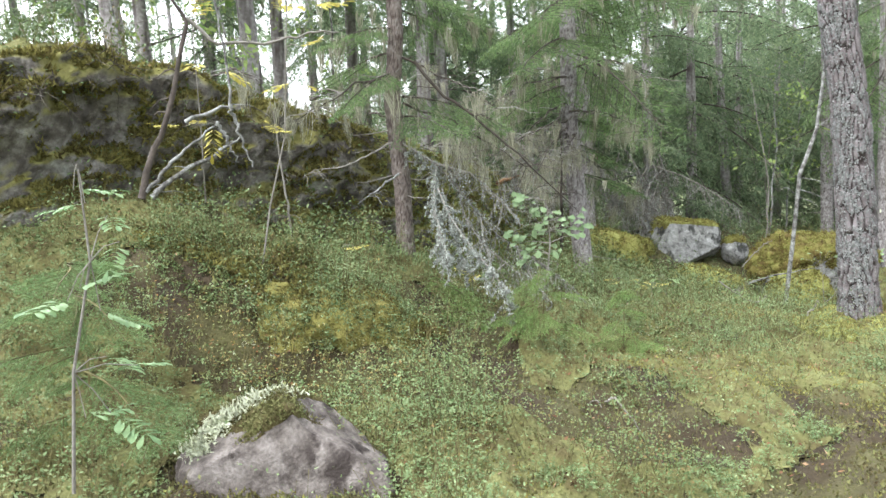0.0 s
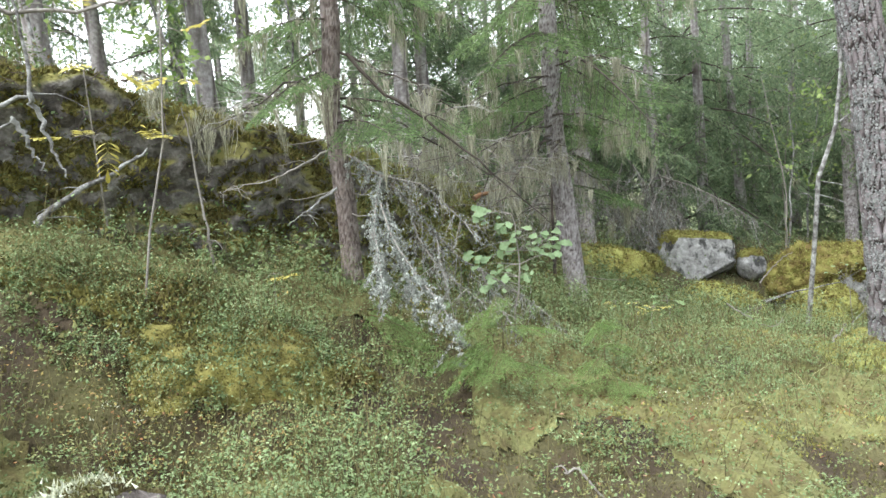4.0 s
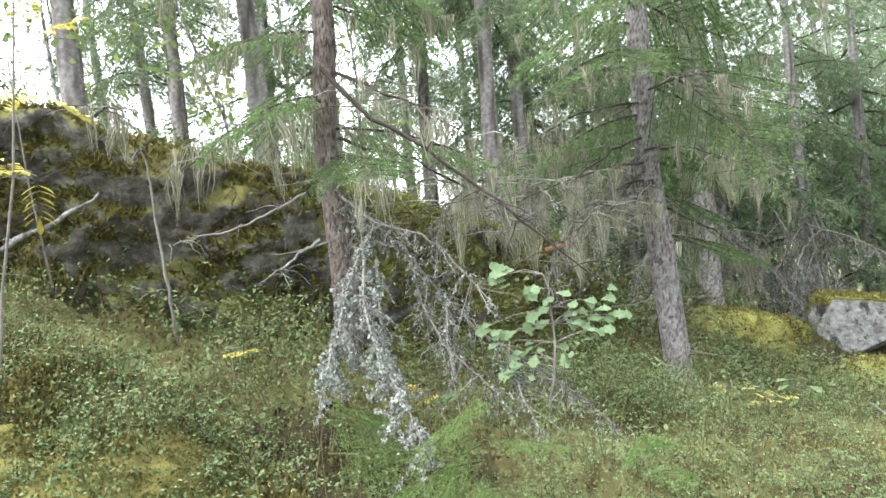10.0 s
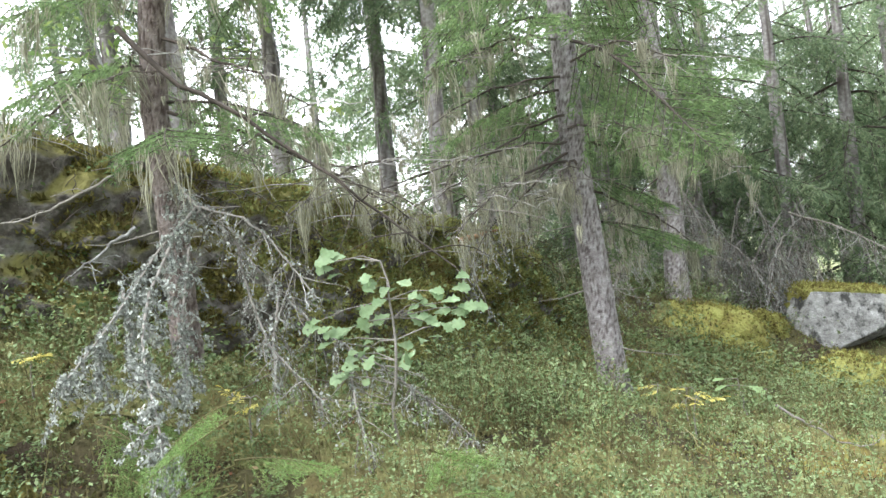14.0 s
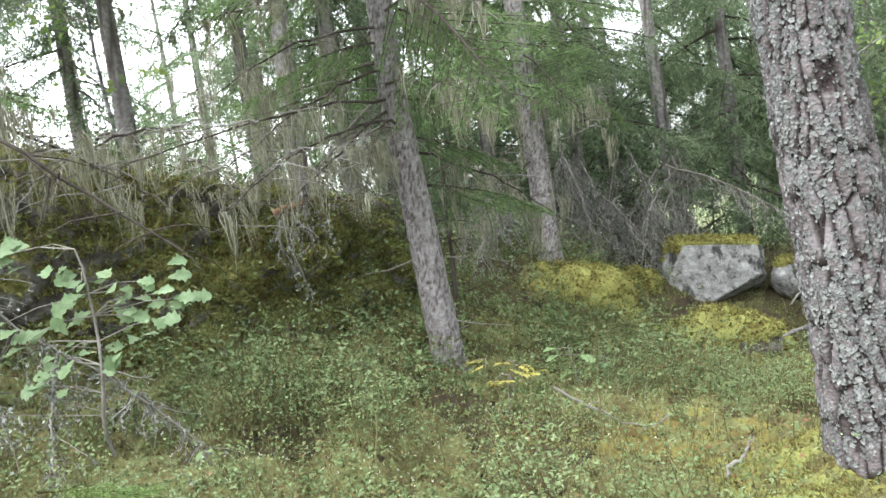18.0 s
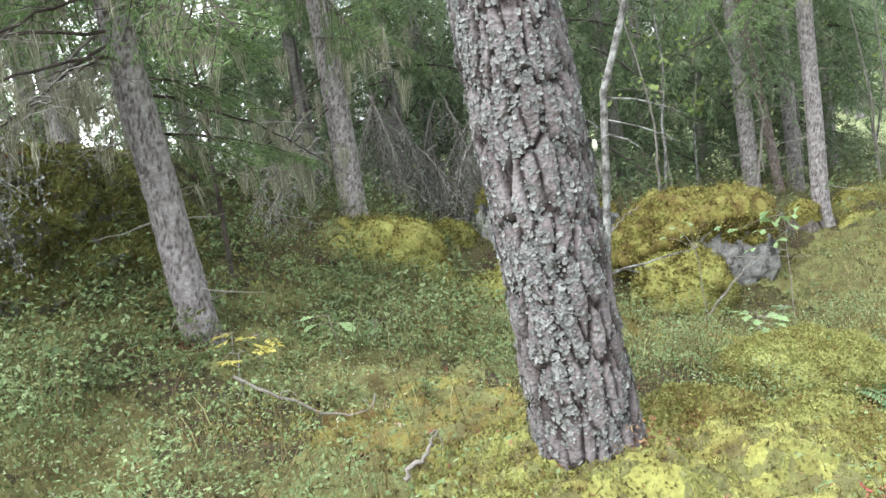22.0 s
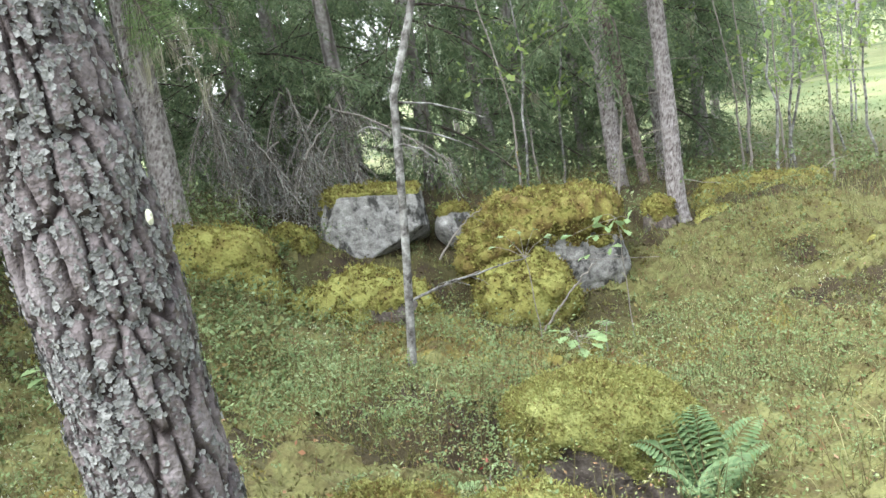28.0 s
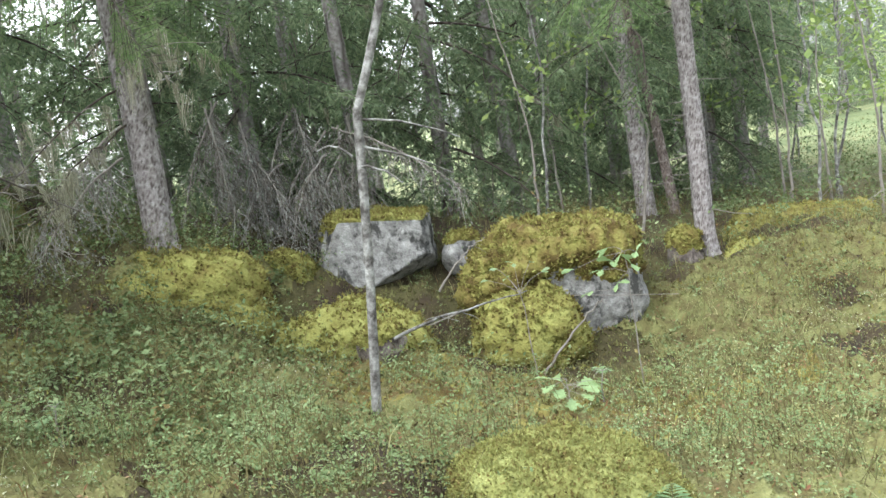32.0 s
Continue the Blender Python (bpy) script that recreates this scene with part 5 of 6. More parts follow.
# ---- leafy plants ----
def leaf_blade(p, d, up, ln, wide, lobes=0):
    """One leaf as a fan of triangles, folded along its rib; lobes give a wavy oak edge."""
    d, up = np.array(d, float), np.array(up, float)
    d /= np.linalg.norm(d)
    side = np.cross(d, up)
    side /= np.linalg.norm(side) + 1e-9
    nrm = np.cross(side, d)
    s = np.array([0, 0.18, 0.32, 0.45, 0.58, 0.7, 0.82, 0.93, 1.0])
    w = np.array([0.06, 0.32, 0.55, 0.72, 0.9, 1.0, 0.85, 0.5, 0.0]) * wide
    if lobes:
        w = w * np.array([1, 1.15, 0.7, 1.2, 0.75, 1.25, 0.75, 1.2, 1])
    rib = p + d * ln * s[:, None] - nrm * (ln * 0.18 * s ** 2)[:, None]
    lft = rib + (side * 0.95 + nrm * 0.25) * (w * ln)[:, None]
    rgt = rib + (-side * 0.95 + nrm * 0.25) * (w * ln)[:, None]
    k = len(s)
    v = np.concatenate([rib, lft, rgt])
    f = []
    for i in range(k - 1):
        f += [[i, i + 1, k + i + 1, k + i], [i, 2 * k + i, 2 * k + i + 1, i + 1]]
    return v, np.array(f)


def oak(at, height, count, spread, ln, label, mat, seed, name="oak_seedling", toward=None):
    rng = np.random.default_rng(seed)
    at = np.array(at, float)
    ob = thing(name, at, label, "oak seedling")
    top = at + [rng.normal(0, 0.03), rng.normal(0, 0.03), height] if toward is None else np.array(toward, float)
    path = bend(at, top, 8, 0.0, 0.02, rng)
    part("stem", *tube(path, np.linspace(0.006, 0.003, 8), 6), M_TWIG, ob)
    for k in range(count):
        q = path[min(7, int(rng.uniform(0.45, 1.05) * 7))]
        a = rng.uniform(0, 2 * np.pi)
        o = q + np.array([math.cos(a), math.sin(a), rng.uniform(-0.1, 0.3)]) * rng.uniform(0.1, 1) * spread
        d = np.array([math.cos(a), math.sin(a), rng.uniform(-0.35, 0.25)])
        part("leaf", *leaf_blade(o, d, (rng.normal(0, 0.3), rng.normal(0, 0.3), 1), ln * rng.uniform(0.7, 1.25), 0.3, 1), mat, ob)
        part("twig", *tube([q, o, o + d * 0.02], [0.002, 0.0018, 0.001], 4), M_TWIG, ob)
    return ob


sap_oak = thing("oak_sapling", (0.72, 6.45, gz(0.72, 6.45)), "oak sapling with pale green and browning lobed leaves", "oak sapling")
orng = np.random.default_rng(61)
ostem = bend((0.72, 6.45, gz(0.72, 6.45)), (0.75, 6.4, 1.4), 10, 0, 0.03, orng)
part("stem", *tube(ostem, np.linspace(0.009, 0.004, 10), 6), M_TWIG, sap_oak)
for spot in [(0.54, 6.33, 1.44), (0.6, 6.35, 1.42), (0.67, 6.37, 1.36), (0.73, 6.39, 1.32), (0.56, 6.33, 1.4), (0.77, 6.41, 1.26), (0.87, 6.45, 1.25), (0.94, 6.47, 1.21), (1.02, 6.5, 1.2), (1.09, 6.53, 1.13), (0.98, 6.49, 1.11), (0.89, 6.45, 1.15), (0.79, 6.42, 1.18), (0.69, 6.38, 1.18), (0.53, 6.32, 1.13), (0.59, 6.35, 1.11), (0.68, 6.38, 1.09), (0.46, 6.3, 1.13), (0.82, 6.43, 1.01), (0.84, 6.44, 0.97), (0.63, 6.36, 0.97), (0.69, 6.38, 0.98), (0.61, 6.35, 0.92), (0.56, 6.33, 0.91), (0.25, 6.22, 0.81), (0.74, 6.4, 1.23), (0.9, 6.46, 1.06), (1.05, 6.51, 1.15)]:
    for k in range(3):
        o = np.array(spot) + orng.normal(0, 0.03, 3)
        near = ostem[np.argmin(np.linalg.norm(ostem - o, axis=1))]
        d = (o - near) * [1, 1, 0.2] + orng.normal(0, 0.08, 3) * [1, 1, 0.5] + [0, -0.03, -0.02]
        part("leaf", *leaf_blade(o, d, orng.normal(0, 0.4, 3) + [0.25, -0.75, 0.7], 0.075 * orng.uniform(0.6, 1.3), 0.36, 1), M_OAK, sap_oak)
        if k == 0:
            part("twig", *tube([near, near * 0.4 + o * 0.6 + [0, 0, 0.015], o], [0.003, 0.0022, 0.0015], 4), M_TWIG, sap_oak)
oak((4.35, 8.05, gz(4.35, 8.05)), 0.2, 7, 0.06, 0.11, "small green oak seedling beside the bright moss", M_OAK_GREEN, 63)
oak((5.2, 10.1, gz(5.2, 10.1)), 0.25, 12, 0.18, 0.12, "low green oak seedling on the mossy floor", M_OAK_GREEN, 64)
oak((2.35, 9.0, gz(2.35, 9.0)), 0.28, 8, 0.09, 0.11, "small green oak seedling among bilberries", M_OAK_GREEN, 65)


def fern(at, fronds, length, seed, label, mat):
    rng = np.random.default_rng(seed)
    ob = thing("fern", at, label, "fern")
    for k in range(fronds):
        a = rng.uniform(0, 2 * np.pi)
        ln = length * rng.uniform(0.7, 1.1)
        s = np.linspace(0, 1, 22)
        lift = rng.uniform(1.5, 2.1)
        p = np.array(at) + np.stack([np.cos(a) * s * ln * 0.6, np.sin(a) * s * ln * 0.6, lift * ln * (s - 0.55 * s ** 2)], 1)
        fr = part("frond", *tube(p, np.linspace(0.0035, 0.001, 22), 5), M_STEM, ob)
        pile = Pile()
        for i in range(3, 22):
            d = p[i] - p[i - 1]
            d /= np.linalg.norm(d)
            w = 0.22 * ln * math.sin(math.pi * (0.12 + 0.86 * s[i]) ** 0.8) * 0.9 + 0.01
            for sg in (1, -1):
                side = np.array([-math.sin(a), math.cos(a), 0]) * sg
                pile.add(*leaf_blade(p[i], side + d * 0.45 + [0, 0, -0.1], (0, 0, 1), w, 0.15))
        part("blade", *pile.arrays(), mat, fr, "feathery green fern leaflets")
    return ob


fern((5.27, 8.1, gz(5.27, 8.1)), 11, 0.5, 71, "green fern growing beside the mossy boulder", M_FERN)


# ---- sticks and dead branches ----
def stick(name, pts, r, label, mat=M_TWIG, twigs=0, seed=1, tl=0.25):
    rng = np.random.default_rng(seed)
    pts = np.array(pts, float)
    ob = thing(name, pts[0], label, "branch")
    t = np.linspace(0, len(pts) - 1, 16)
    p = np.stack([np.interp(t, np.arange(len(pts)), pts[:, k]) for k in range(3)], 1)
    p[1:-1] += rng.normal(0, 0.006, (14, 3))
    part("stem", *tube(p, np.linspace(r, r * 0.3, 16), 8), mat, ob)
    for k in range(twigs):
        q = p[rng.integers(2, 16)]
        d = rng.normal(0, 1, 3)
        d[2] = -abs(d[2]) * 0.5
        d *= tl * rng.uniform(0.3, 1) / np.linalg.norm(d)
        part("twig", *tube(bend(q, q + d, 5, -0.02, 0.02, rng), np.linspace(min(r * 0.3, 0.005), 0.0015, 5), 5), mat, ob)
    return ob



def lichen_branch(start, end, label, seed, twigs=60, tl=0.35, lichens=2500, sag=0.1):
    """A dead spruce branch hung with twigs that are crusted with pale lichen."""
    rng = np.random.default_rng(seed)
    ob = thing("dead_branch", start, label, "branch")
    main = bend(start, end, 18, -sag, 0.03, rng)
    part("stem", *tube(main, np.linspace(0.014, 0.004, 18), 8), M_TWIG, ob)
    pile, pts = Pile(), [main]
    for k in range(twigs):
        i = rng.integers(2, 18)
        d = rng.normal(0, 1, 3) * [0.5, 0.5, 0.3] + [0.1, -0.1, -1.1]
        d *= tl * rng.uniform(0.4, 1.2) / np.linalg.norm(d)
        p = bend(main[i], main[i] + d, 7, 0.0, 0.04, rng)
        pile.add(*tube(p, np.linspace(0.0045, 0.0012, 7), 4))
        pts.append(p)
        for q in range(2):
            e = p[rng.integers(2, 7)]
            g = rng.normal(0, 1, 3) * 0.06 + [0, 0, -0.05]
            w = bend(e, e + g, 4, 0, 0.01, rng)
            pile.add(*tube(w, np.linspace(0.0025, 0.001, 4), 4))
            pts.append(w)
    part("twigwork", *pile.arrays(), M_TWIG, ob, kind="stuff")
    allp = np.concatenate(pts)
    c = allp[rng.integers(0, len(allp), lichens)] + rng.normal(0, 0.006, (lichens, 3))
    m = rng.normal(0, 1, (lichens, 2, 3)) * [0.004, 0.004, 0.0065]
    v = np.stack([c - m[:, 0], c + m[:, 1], c + m[:, 0], c - m[:, 1]], 1).reshape(-1, 3)
    part("lichen", v, np.arange(lichens * 4).reshape(-1, 4), M_LICHEN_GREY, ob, "crust of pale grey-green lichen", smooth=False, kind="stuff")
    return ob


def lichen_strands(label, strands, seed, crust=2600, twigs=34, tl=0.1, thick=0.012):
    """A dead spruce branch that forks into hanging strands; each carries short twigs and a crust of lichen."""
    rng = np.random.default_rng(seed)
    ob = thing("dead_branch", strands[0][0], label, "branch")
    for pts in strands:
        pts = np.array(pts, float)
        t = np.linspace(0, len(pts) - 1, 22)
        main = np.stack([np.interp(t, np.arange(len(pts)), pts[:, k]) for k in range(3)], 1)
        main[1:] += np.cumsum(rng.normal(0, 0.003, (21, 3)), 0)
        span = np.linalg.norm(np.diff(main, axis=0), axis=1).sum()
        st = part("strand", *tube(main, np.linspace(thick * 0.6, 0.003, 22), 6), M_TWIG, ob)
        pile, cover = Pile(), [np.repeat(main, 3, 0)]
        for k in range(int(twigs * span)):
            q = main[rng.integers(1, 22)]
            d = rng.normal(0, 1, 3) * [0.7, 0.7, 0.3] + [0, 0, -0.9]
            d *= tl * rng.uniform(0.4, 1.7) / np.linalg.norm(d)
            w = bend(q, q + d, 6, 0.0, 0.015, rng)
            pile.add(*tube(w, np.linspace(0.003, 0.0012, 6), 4))
            cover.append(w)
            e = w[rng.integers(2, 6)]
            g = bend(e, e + rng.normal(0, 1, 3) * 0.03 + [0, 0, -0.03], 4, 0, 0.006, rng)
            pile.add(*tube(g, np.linspace(0.002, 0.001, 4), 4))
            cover.append(g)
        part("twigwork", *pile.arrays(), M_TWIG, st, kind="stuff")
        n = int(crust * span)
        if n:
            at = np.concatenate(cover)
            c = at[rng.integers(0, len(at), n)] + rng.normal(0, 0.007, (n, 3))
            m = rng.normal(0, 1, (n, 2, 3)) * [0.0034, 0.0034, 0.0044]
            part("lichen", np.stack([c - m[:, 0], c + m[:, 1], c + m[:, 0], c - m[:, 1]], 1).reshape(-1, 3), np.arange(n * 4).reshape(-1, 4), M_LICHEN_GREY, st, "crust of pale grey-green lichen", smooth=False, kind="stuff")
    return ob


lichen_strands("dead spruce branch crusted with pale lichen, forking down to the ground", [
    [(-0.42, 6.58, 1.95), (-0.15, 6.36, 1.77), (-0.16, 6.1, 1.6), (-0.16, 5.85, 1.42), (-0.1, 5.55, 1.25), (-0.04, 5.3, 1.13)],
    [(-0.13, 6.1, 1.58), (-0.04, 5.8, 1.39), (0.07, 5.6, 1.23), (0.18, 5.45, 1.06), (0.33, 5.3, 0.87), (0.36, 5.22, 0.7)],
    [(-0.1, 6.2, 1.57), (-0.03, 6.0, 1.27), (0.02, 5.9, 1.06), (0.09, 5.8, 0.94)],
    [(-0.12, 5.6, 1.27), (-0.1, 5.55, 1.12), (-0.07, 5.5, 1.02)], [(-0.16, 5.8, 1.42), (-0.12, 5.75, 1.2), (-0.1, 5.7, 1.08)]], 81, 4600)
lichen_strands("long dead spruce branch with bristling grey twigs and little lichen", [
    [(-0.42, 6.58, 1.95), (-0.15, 6.36, 1.77), (0.0, 6.4, 1.6), (0.16, 6.45, 1.36), (0.34, 6.5, 1.12), (0.64, 6.55, 0.89), (0.85, 6.55, 0.72), (1.04, 6.55, 0.54)],
    [(-0.15, 6.36, 1.77), (0.14, 6.3, 1.68), (0.3, 6.3, 1.54), (0.51, 6.2, 1.3)],
    [(0.03, 6.4, 1.57), (0.06, 6.4, 1.32), (0.18, 6.3, 1.11), (0.45, 6.2, 0.85)],
    [(0.2, 6.45, 1.32), (0.22, 6.3, 1.1), (0.26, 6.2, 0.9)], [(0.5, 6.5, 1.0), (0.6, 6.3, 0.8), (0.75, 6.1, 0.6)]], 82, 1100, 60, 0.16)

# green shrubs on the ledge's face
gl = lp[green_spots & (ln_[:, 2] > 0.05)]
gp = gl[PL.integers(0, len(gl), 44000)] + PL.normal(0, 0.05, (44000, 3))
ga = PL.uniform(0, 6.28, 44000)
gd = np.stack([np.cos(ga), np.sin(ga), PL.normal(0.1, 0.4, 44000)], 1) * PL.uniform(0.014, 0.034, (44000, 1))
gs = np.cross(gd, PL.normal(0, 0.4, (44000, 3)) + [0, 0, 1]) * 0.32
single("ledge_shrubs", np.stack([gp, gp + gd * 0.5 + gs, gp + gd, gp + gd * 0.5 - gs], 1).reshape(-1, 3), np.arange(44000 * 4).reshape(-1, 4), M_BILBERRY, "small green shrubs rooted on the mossy ledge", "shrubs", kind="stuff", smooth=False)

# roots and dead heath over the ledge
hang = Pile()
rim = LEDGE[:, int(LEDGE.shape[1] * 0.7):int(LEDGE.shape[1] * 0.92)].reshape(-1, 3)
for k in range(420):
    a = rim[PL.integers(len(rim))]
    d = PL.normal(0, 1, 3) * [0.16, 0.16, 0.1] + [0.1, -0.12, -0.12]
    hang.add(*tube(bend(a, a + d * PL.uniform(0.5, 2.0), 6, -0.04, 0.06, PL), np.linspace(0.004, 0.0012, 6), 4))
single("dead_heath", *hang.arrays(), M_DARKTWIG, "tangle of dark dead twigs over the ledge's rim", "twigs", kind="stuff")

# leaning dead stems, sticks and logs on the slope
stick("dead_sapling", [(-1.39, 3.46, 1.77), (-1.35, 3.48, 1.92), (-1.28, 3.5, 2.06), (-1.19, 3.54, 2.31), (-1.11, 3.57, 2.57), (-1.17, 3.55, 2.68), (-1.25, 3.51, 2.79)], 0.019, "dark bent dead stem rising from the slope", M_DARKTWIG, 3, 11)
stick("pale_branch", [(-1.37, 3.47, 1.8), (-1.24, 3.52, 1.94), (-1.12, 3.57, 2.04), (-1.03, 3.6, 2.11)], 0.011, "pale bare branch leaning on the dead stem", M_SAPLING, 0, 12)
stick("pale_branch", [(-1.17, 3.55, 2.12), (-1.09, 3.58, 2.15), (-0.97, 3.62, 2.19), (-0.97, 3.62, 2.35), (-0.98, 3.62, 2.54), (-1.0, 3.61, 2.74)], 0.011, "pale lichen-spotted forked branch", M_SAPLING, 1, 13)
stick("pale_branch", [(-0.97, 3.62, 2.19), (-0.94, 3.64, 2.04), (-0.9, 3.65, 1.88)], 0.011, "pale broken branch end hanging down", M_SAPLING, 0, 14, 0.12)
stick("pale_branch", [(-1.03, 3.6, 2.11), (-1.0, 3.61, 2.01), (-0.96, 3.63, 1.91)], 0.011, "short pale branch stub", M_SAPLING, 0, 15, 0.1)
stick("bare_branch", [(-1.12, 3.57, 2.6), (-1.01, 3.61, 2.48), (-0.75, 3.71, 2.48), (-0.58, 3.77, 2.52), (-0.45, 3.83, 2.52)], 0.01, "thin bare branch reaching sideways", M_TWIG, 6, 16, 0.2)
stick("dead_log", [(-2.28, 5.63, 1.68), (-2.2, 5.68, 1.75), (-2.01, 5.83, 1.9), (-1.8, 5.99, 2.01), (-1.68, 6.08, 2.11)], 0.026, "pale weathered log leaning on the ledge", M_SAPLING, 5, 17, 0.4)
stick("dead_sapling", [(-1.37, 6.22, 1.2), (-1.4, 6.2, 1.6), (-1.42, 6.19, 2.14), (-1.44, 6.17, 2.37)], 0.012, "thin upright dead stem before the ledge", M_TWIG, 5, 18)
stick("bare_branch", [(-0.45, 6.3, 1.71), (-0.63, 6.23, 1.6), (-0.79, 6.16, 1.49)], 0.011, "dry branch stub of the slender spruce", M_SAPLING, 4, 19)
stick("bare_branch", [(-0.48, 6.25, 1.97), (-0.8, 6.11, 1.83), (-1.15, 5.95, 1.76)], 0.009, "long dry branch across the ledge", M_TWIG, 9, 20, 0.25)
stick("long_branch", [(-0.24, 6.07, 2.59), (-0.06, 6.17, 2.33), (0.11, 6.26, 2.21), (0.33, 6.37, 2.01), (0.55, 6.48, 1.8), (0.78, 6.6, 1.55), (1.01, 6.71, 1.32)], 0.014, "long drooping dark branch of the slender spruce", M_DARKTWIG, 16, 21, 0.4)
stick("forked_twig", [(0.42, 4.58, -0.01), (0.67, 4.56, 0.13), (0.85, 4.54, 0.3), (0.9, 4.53, 0.2), (0.94, 4.53, 0.09)], 0.008, "thin bent dry twig standing out of the shrubs", M_TWIG, 0, 22)
stick("forked_twig", [(0.84, 4.12, 0.42), (0.9, 4.11, 0.45), (1.0, 4.09, 0.3), (1.1, 4.08, 0.15)], 0.008, "thin curved dry twig among bilberries", M_TWIG, 0, 23)
stick("fallen_twig", [(2.39, 7.09, 0.48), (2.52, 7.12, 0.37), (2.68, 7.17, 0.26), (2.8, 7.2, 0.23), (2.85, 7.21, 0.29)], 0.0065, "dry crooked twig lying on the bilberries", M_TWIG, 3, 24, 0.12)
stick("fallen_twig", [(3.0, 6.63, 0.22), (3.09, 6.66, 0.3), (3.12, 6.67, 0.34)], 0.009, "short grey stick beside the pine", M_TWIG, 1, 25, 0.1)
stick("leaning_stick", [(5.16, 11.51, -0.99), (5.35, 11.48, -0.75), (5.57, 11.45, -0.53), (5.69, 11.43, -0.43)], 0.013, "bare grey stick leaning on the mossy boulder", M_TWIG, 1, 26, 0.15)
stick("fallen_branch", [(4.07, 11.29, -0.43), (4.37, 11.25, -0.33), (4.56, 11.23, -0.29), (4.8, 11.21, -0.26), (5.11, 11.18, -0.21)], 0.014, "thin pale branch lying across the mossy boulder", M_SAPLING, 5, 27, 0.2)
stick("bare_branch", [(4.41, 12.53, -0.4), (4.58, 12.52, -0.2), (4.75, 12.5, -0.04), (4.9, 12.49, 0.03)], 0.012, "bare branch standing between the boulders", M_TWIG, 3, 28, 0.2)
stick("thin_dead_spruce", [(1.28, 10.46, 0.33), (1.31, 10.47, 0.94), (1.34, 10.48, 1.54), (1.34, 10.48, 1.95), (1.34, 10.48, 2.31)], 0.022, "thin dead spruce stem with dry twigs", M_DARKTWIG, 30, 29, 0.5)


def rowan_leaf(pile, p, d, ln, rng):
    """A feathered leaf: pairs of leaflets along a rib."""
    p, d = np.array(p, float), np.array(d, float)
    d /= np.linalg.norm(d)
    side = np.cross(d, [0, 0, 1.0])
    side /= np.linalg.norm(side) + 1e-9
    for k in range(6):
        q = p + d * ln * (0.2 + 0.13 * k) - np.array([0, 0, 0.06]) * ln * k * k / 25
        for sg in (1, -1):
            pile.add(*leaf_blade(q, side * sg + d * 0.5 + rng.normal(0, 0.1, 3), (0, 0, 1), ln * 0.38, 0.2))
    pile.add(*leaf_blade(p + d * ln * 0.95, d, (0, 0, 1), ln * 0.38, 0.2))


def rowan(name, stem, spots, ln, mat, label, seed):
    rng = np.random.default_rng(seed)
    stem = np.array(stem, float)
    ob = thing(name, stem[0], label, "rowan sapling")
    part("stem", *tube(stem, np.linspace(0.007, 0.003, len(stem)), 6), M_TWIG, ob)
    for s in spots:
        s = np.array(s, float)
        near = stem[np.argmin(np.linalg.norm(stem - s, axis=1))]
        d = (s - near) * [1, 1, 0.3] + rng.normal(0, 0.25, 3) * [1, 1, 0.4] + 1e-3
        pile = Pile()
        rowan_leaf(pile, s, d, ln * rng.uniform(0.8, 1.2), rng)
        part("leaf", *pile.arrays(), mat, ob)
        part("leafstalk", *tube([near, (near + s) / 2 + [0, 0, 0.02], s], [0.003, 0.002, 0.0015], 4), M_TWIG, ob)
    return ob


rowan("rowan_sapling", [(-1.3, 4.85, 1.0), (-1.15, 4.8, 1.6), (-1.0, 4.77, 2.05), (-0.95, 4.8, 2.6), (-0.9, 4.8, 3.0)], [(-1.0, 4.77, 2.06), (-0.93, 4.79, 2.07), (-0.86, 4.81, 2.36), (-0.93, 4.79, 2.38), (-0.86, 4.81, 2.82), (-0.94, 4.79, 2.79), (-0.75, 4.84, 2.83), (-0.85, 4.81, 2.59), (-0.71, 4.86, 2.86)], 0.17, M_YELLOW, "slender rowan sapling with yellow autumn leaves", 31)
rowan("rowan_sapling", [(-1.35, 2.5, 0.75), (-1.3, 2.52, 1.2), (-1.2, 2.55, 1.6), (-1.2, 2.55, 1.95)], [(-1.21, 2.52, 1.86), (-1.12, 2.56, 1.76), (-1.1, 2.58, 1.66), (-1.18, 2.53, 1.81), (-1.27, 2.49, 1.47), (-1.18, 2.54, 1.42), (-1.23, 2.51, 1.51), (-1.09, 2.58, 1.2), (-1.18, 2.54, 1.25), (-1.18, 2.53, 1.03), (-1.26, 2.49, 1.04)], 0.16, M_FERN, "green rowan sapling with feathered leaves", 32)
rowan("rowan_sapling", [(-2.0, 6.0, 1.6), (-1.9, 5.8, 2.2), (-1.85, 5.7, 2.9)], [(-1.87, 5.64, 2.2), (-1.77, 5.73, 2.2), (-1.94, 5.58, 2.19), (-1.82, 5.69, 2.65), (-1.69, 5.79, 2.62), (-1.75, 5.74, 3.0), (-1.81, 5.69, 2.98)], 0.2, M_YELLOW, "rowan twigs with pale yellow leaves over the ledge", 33)
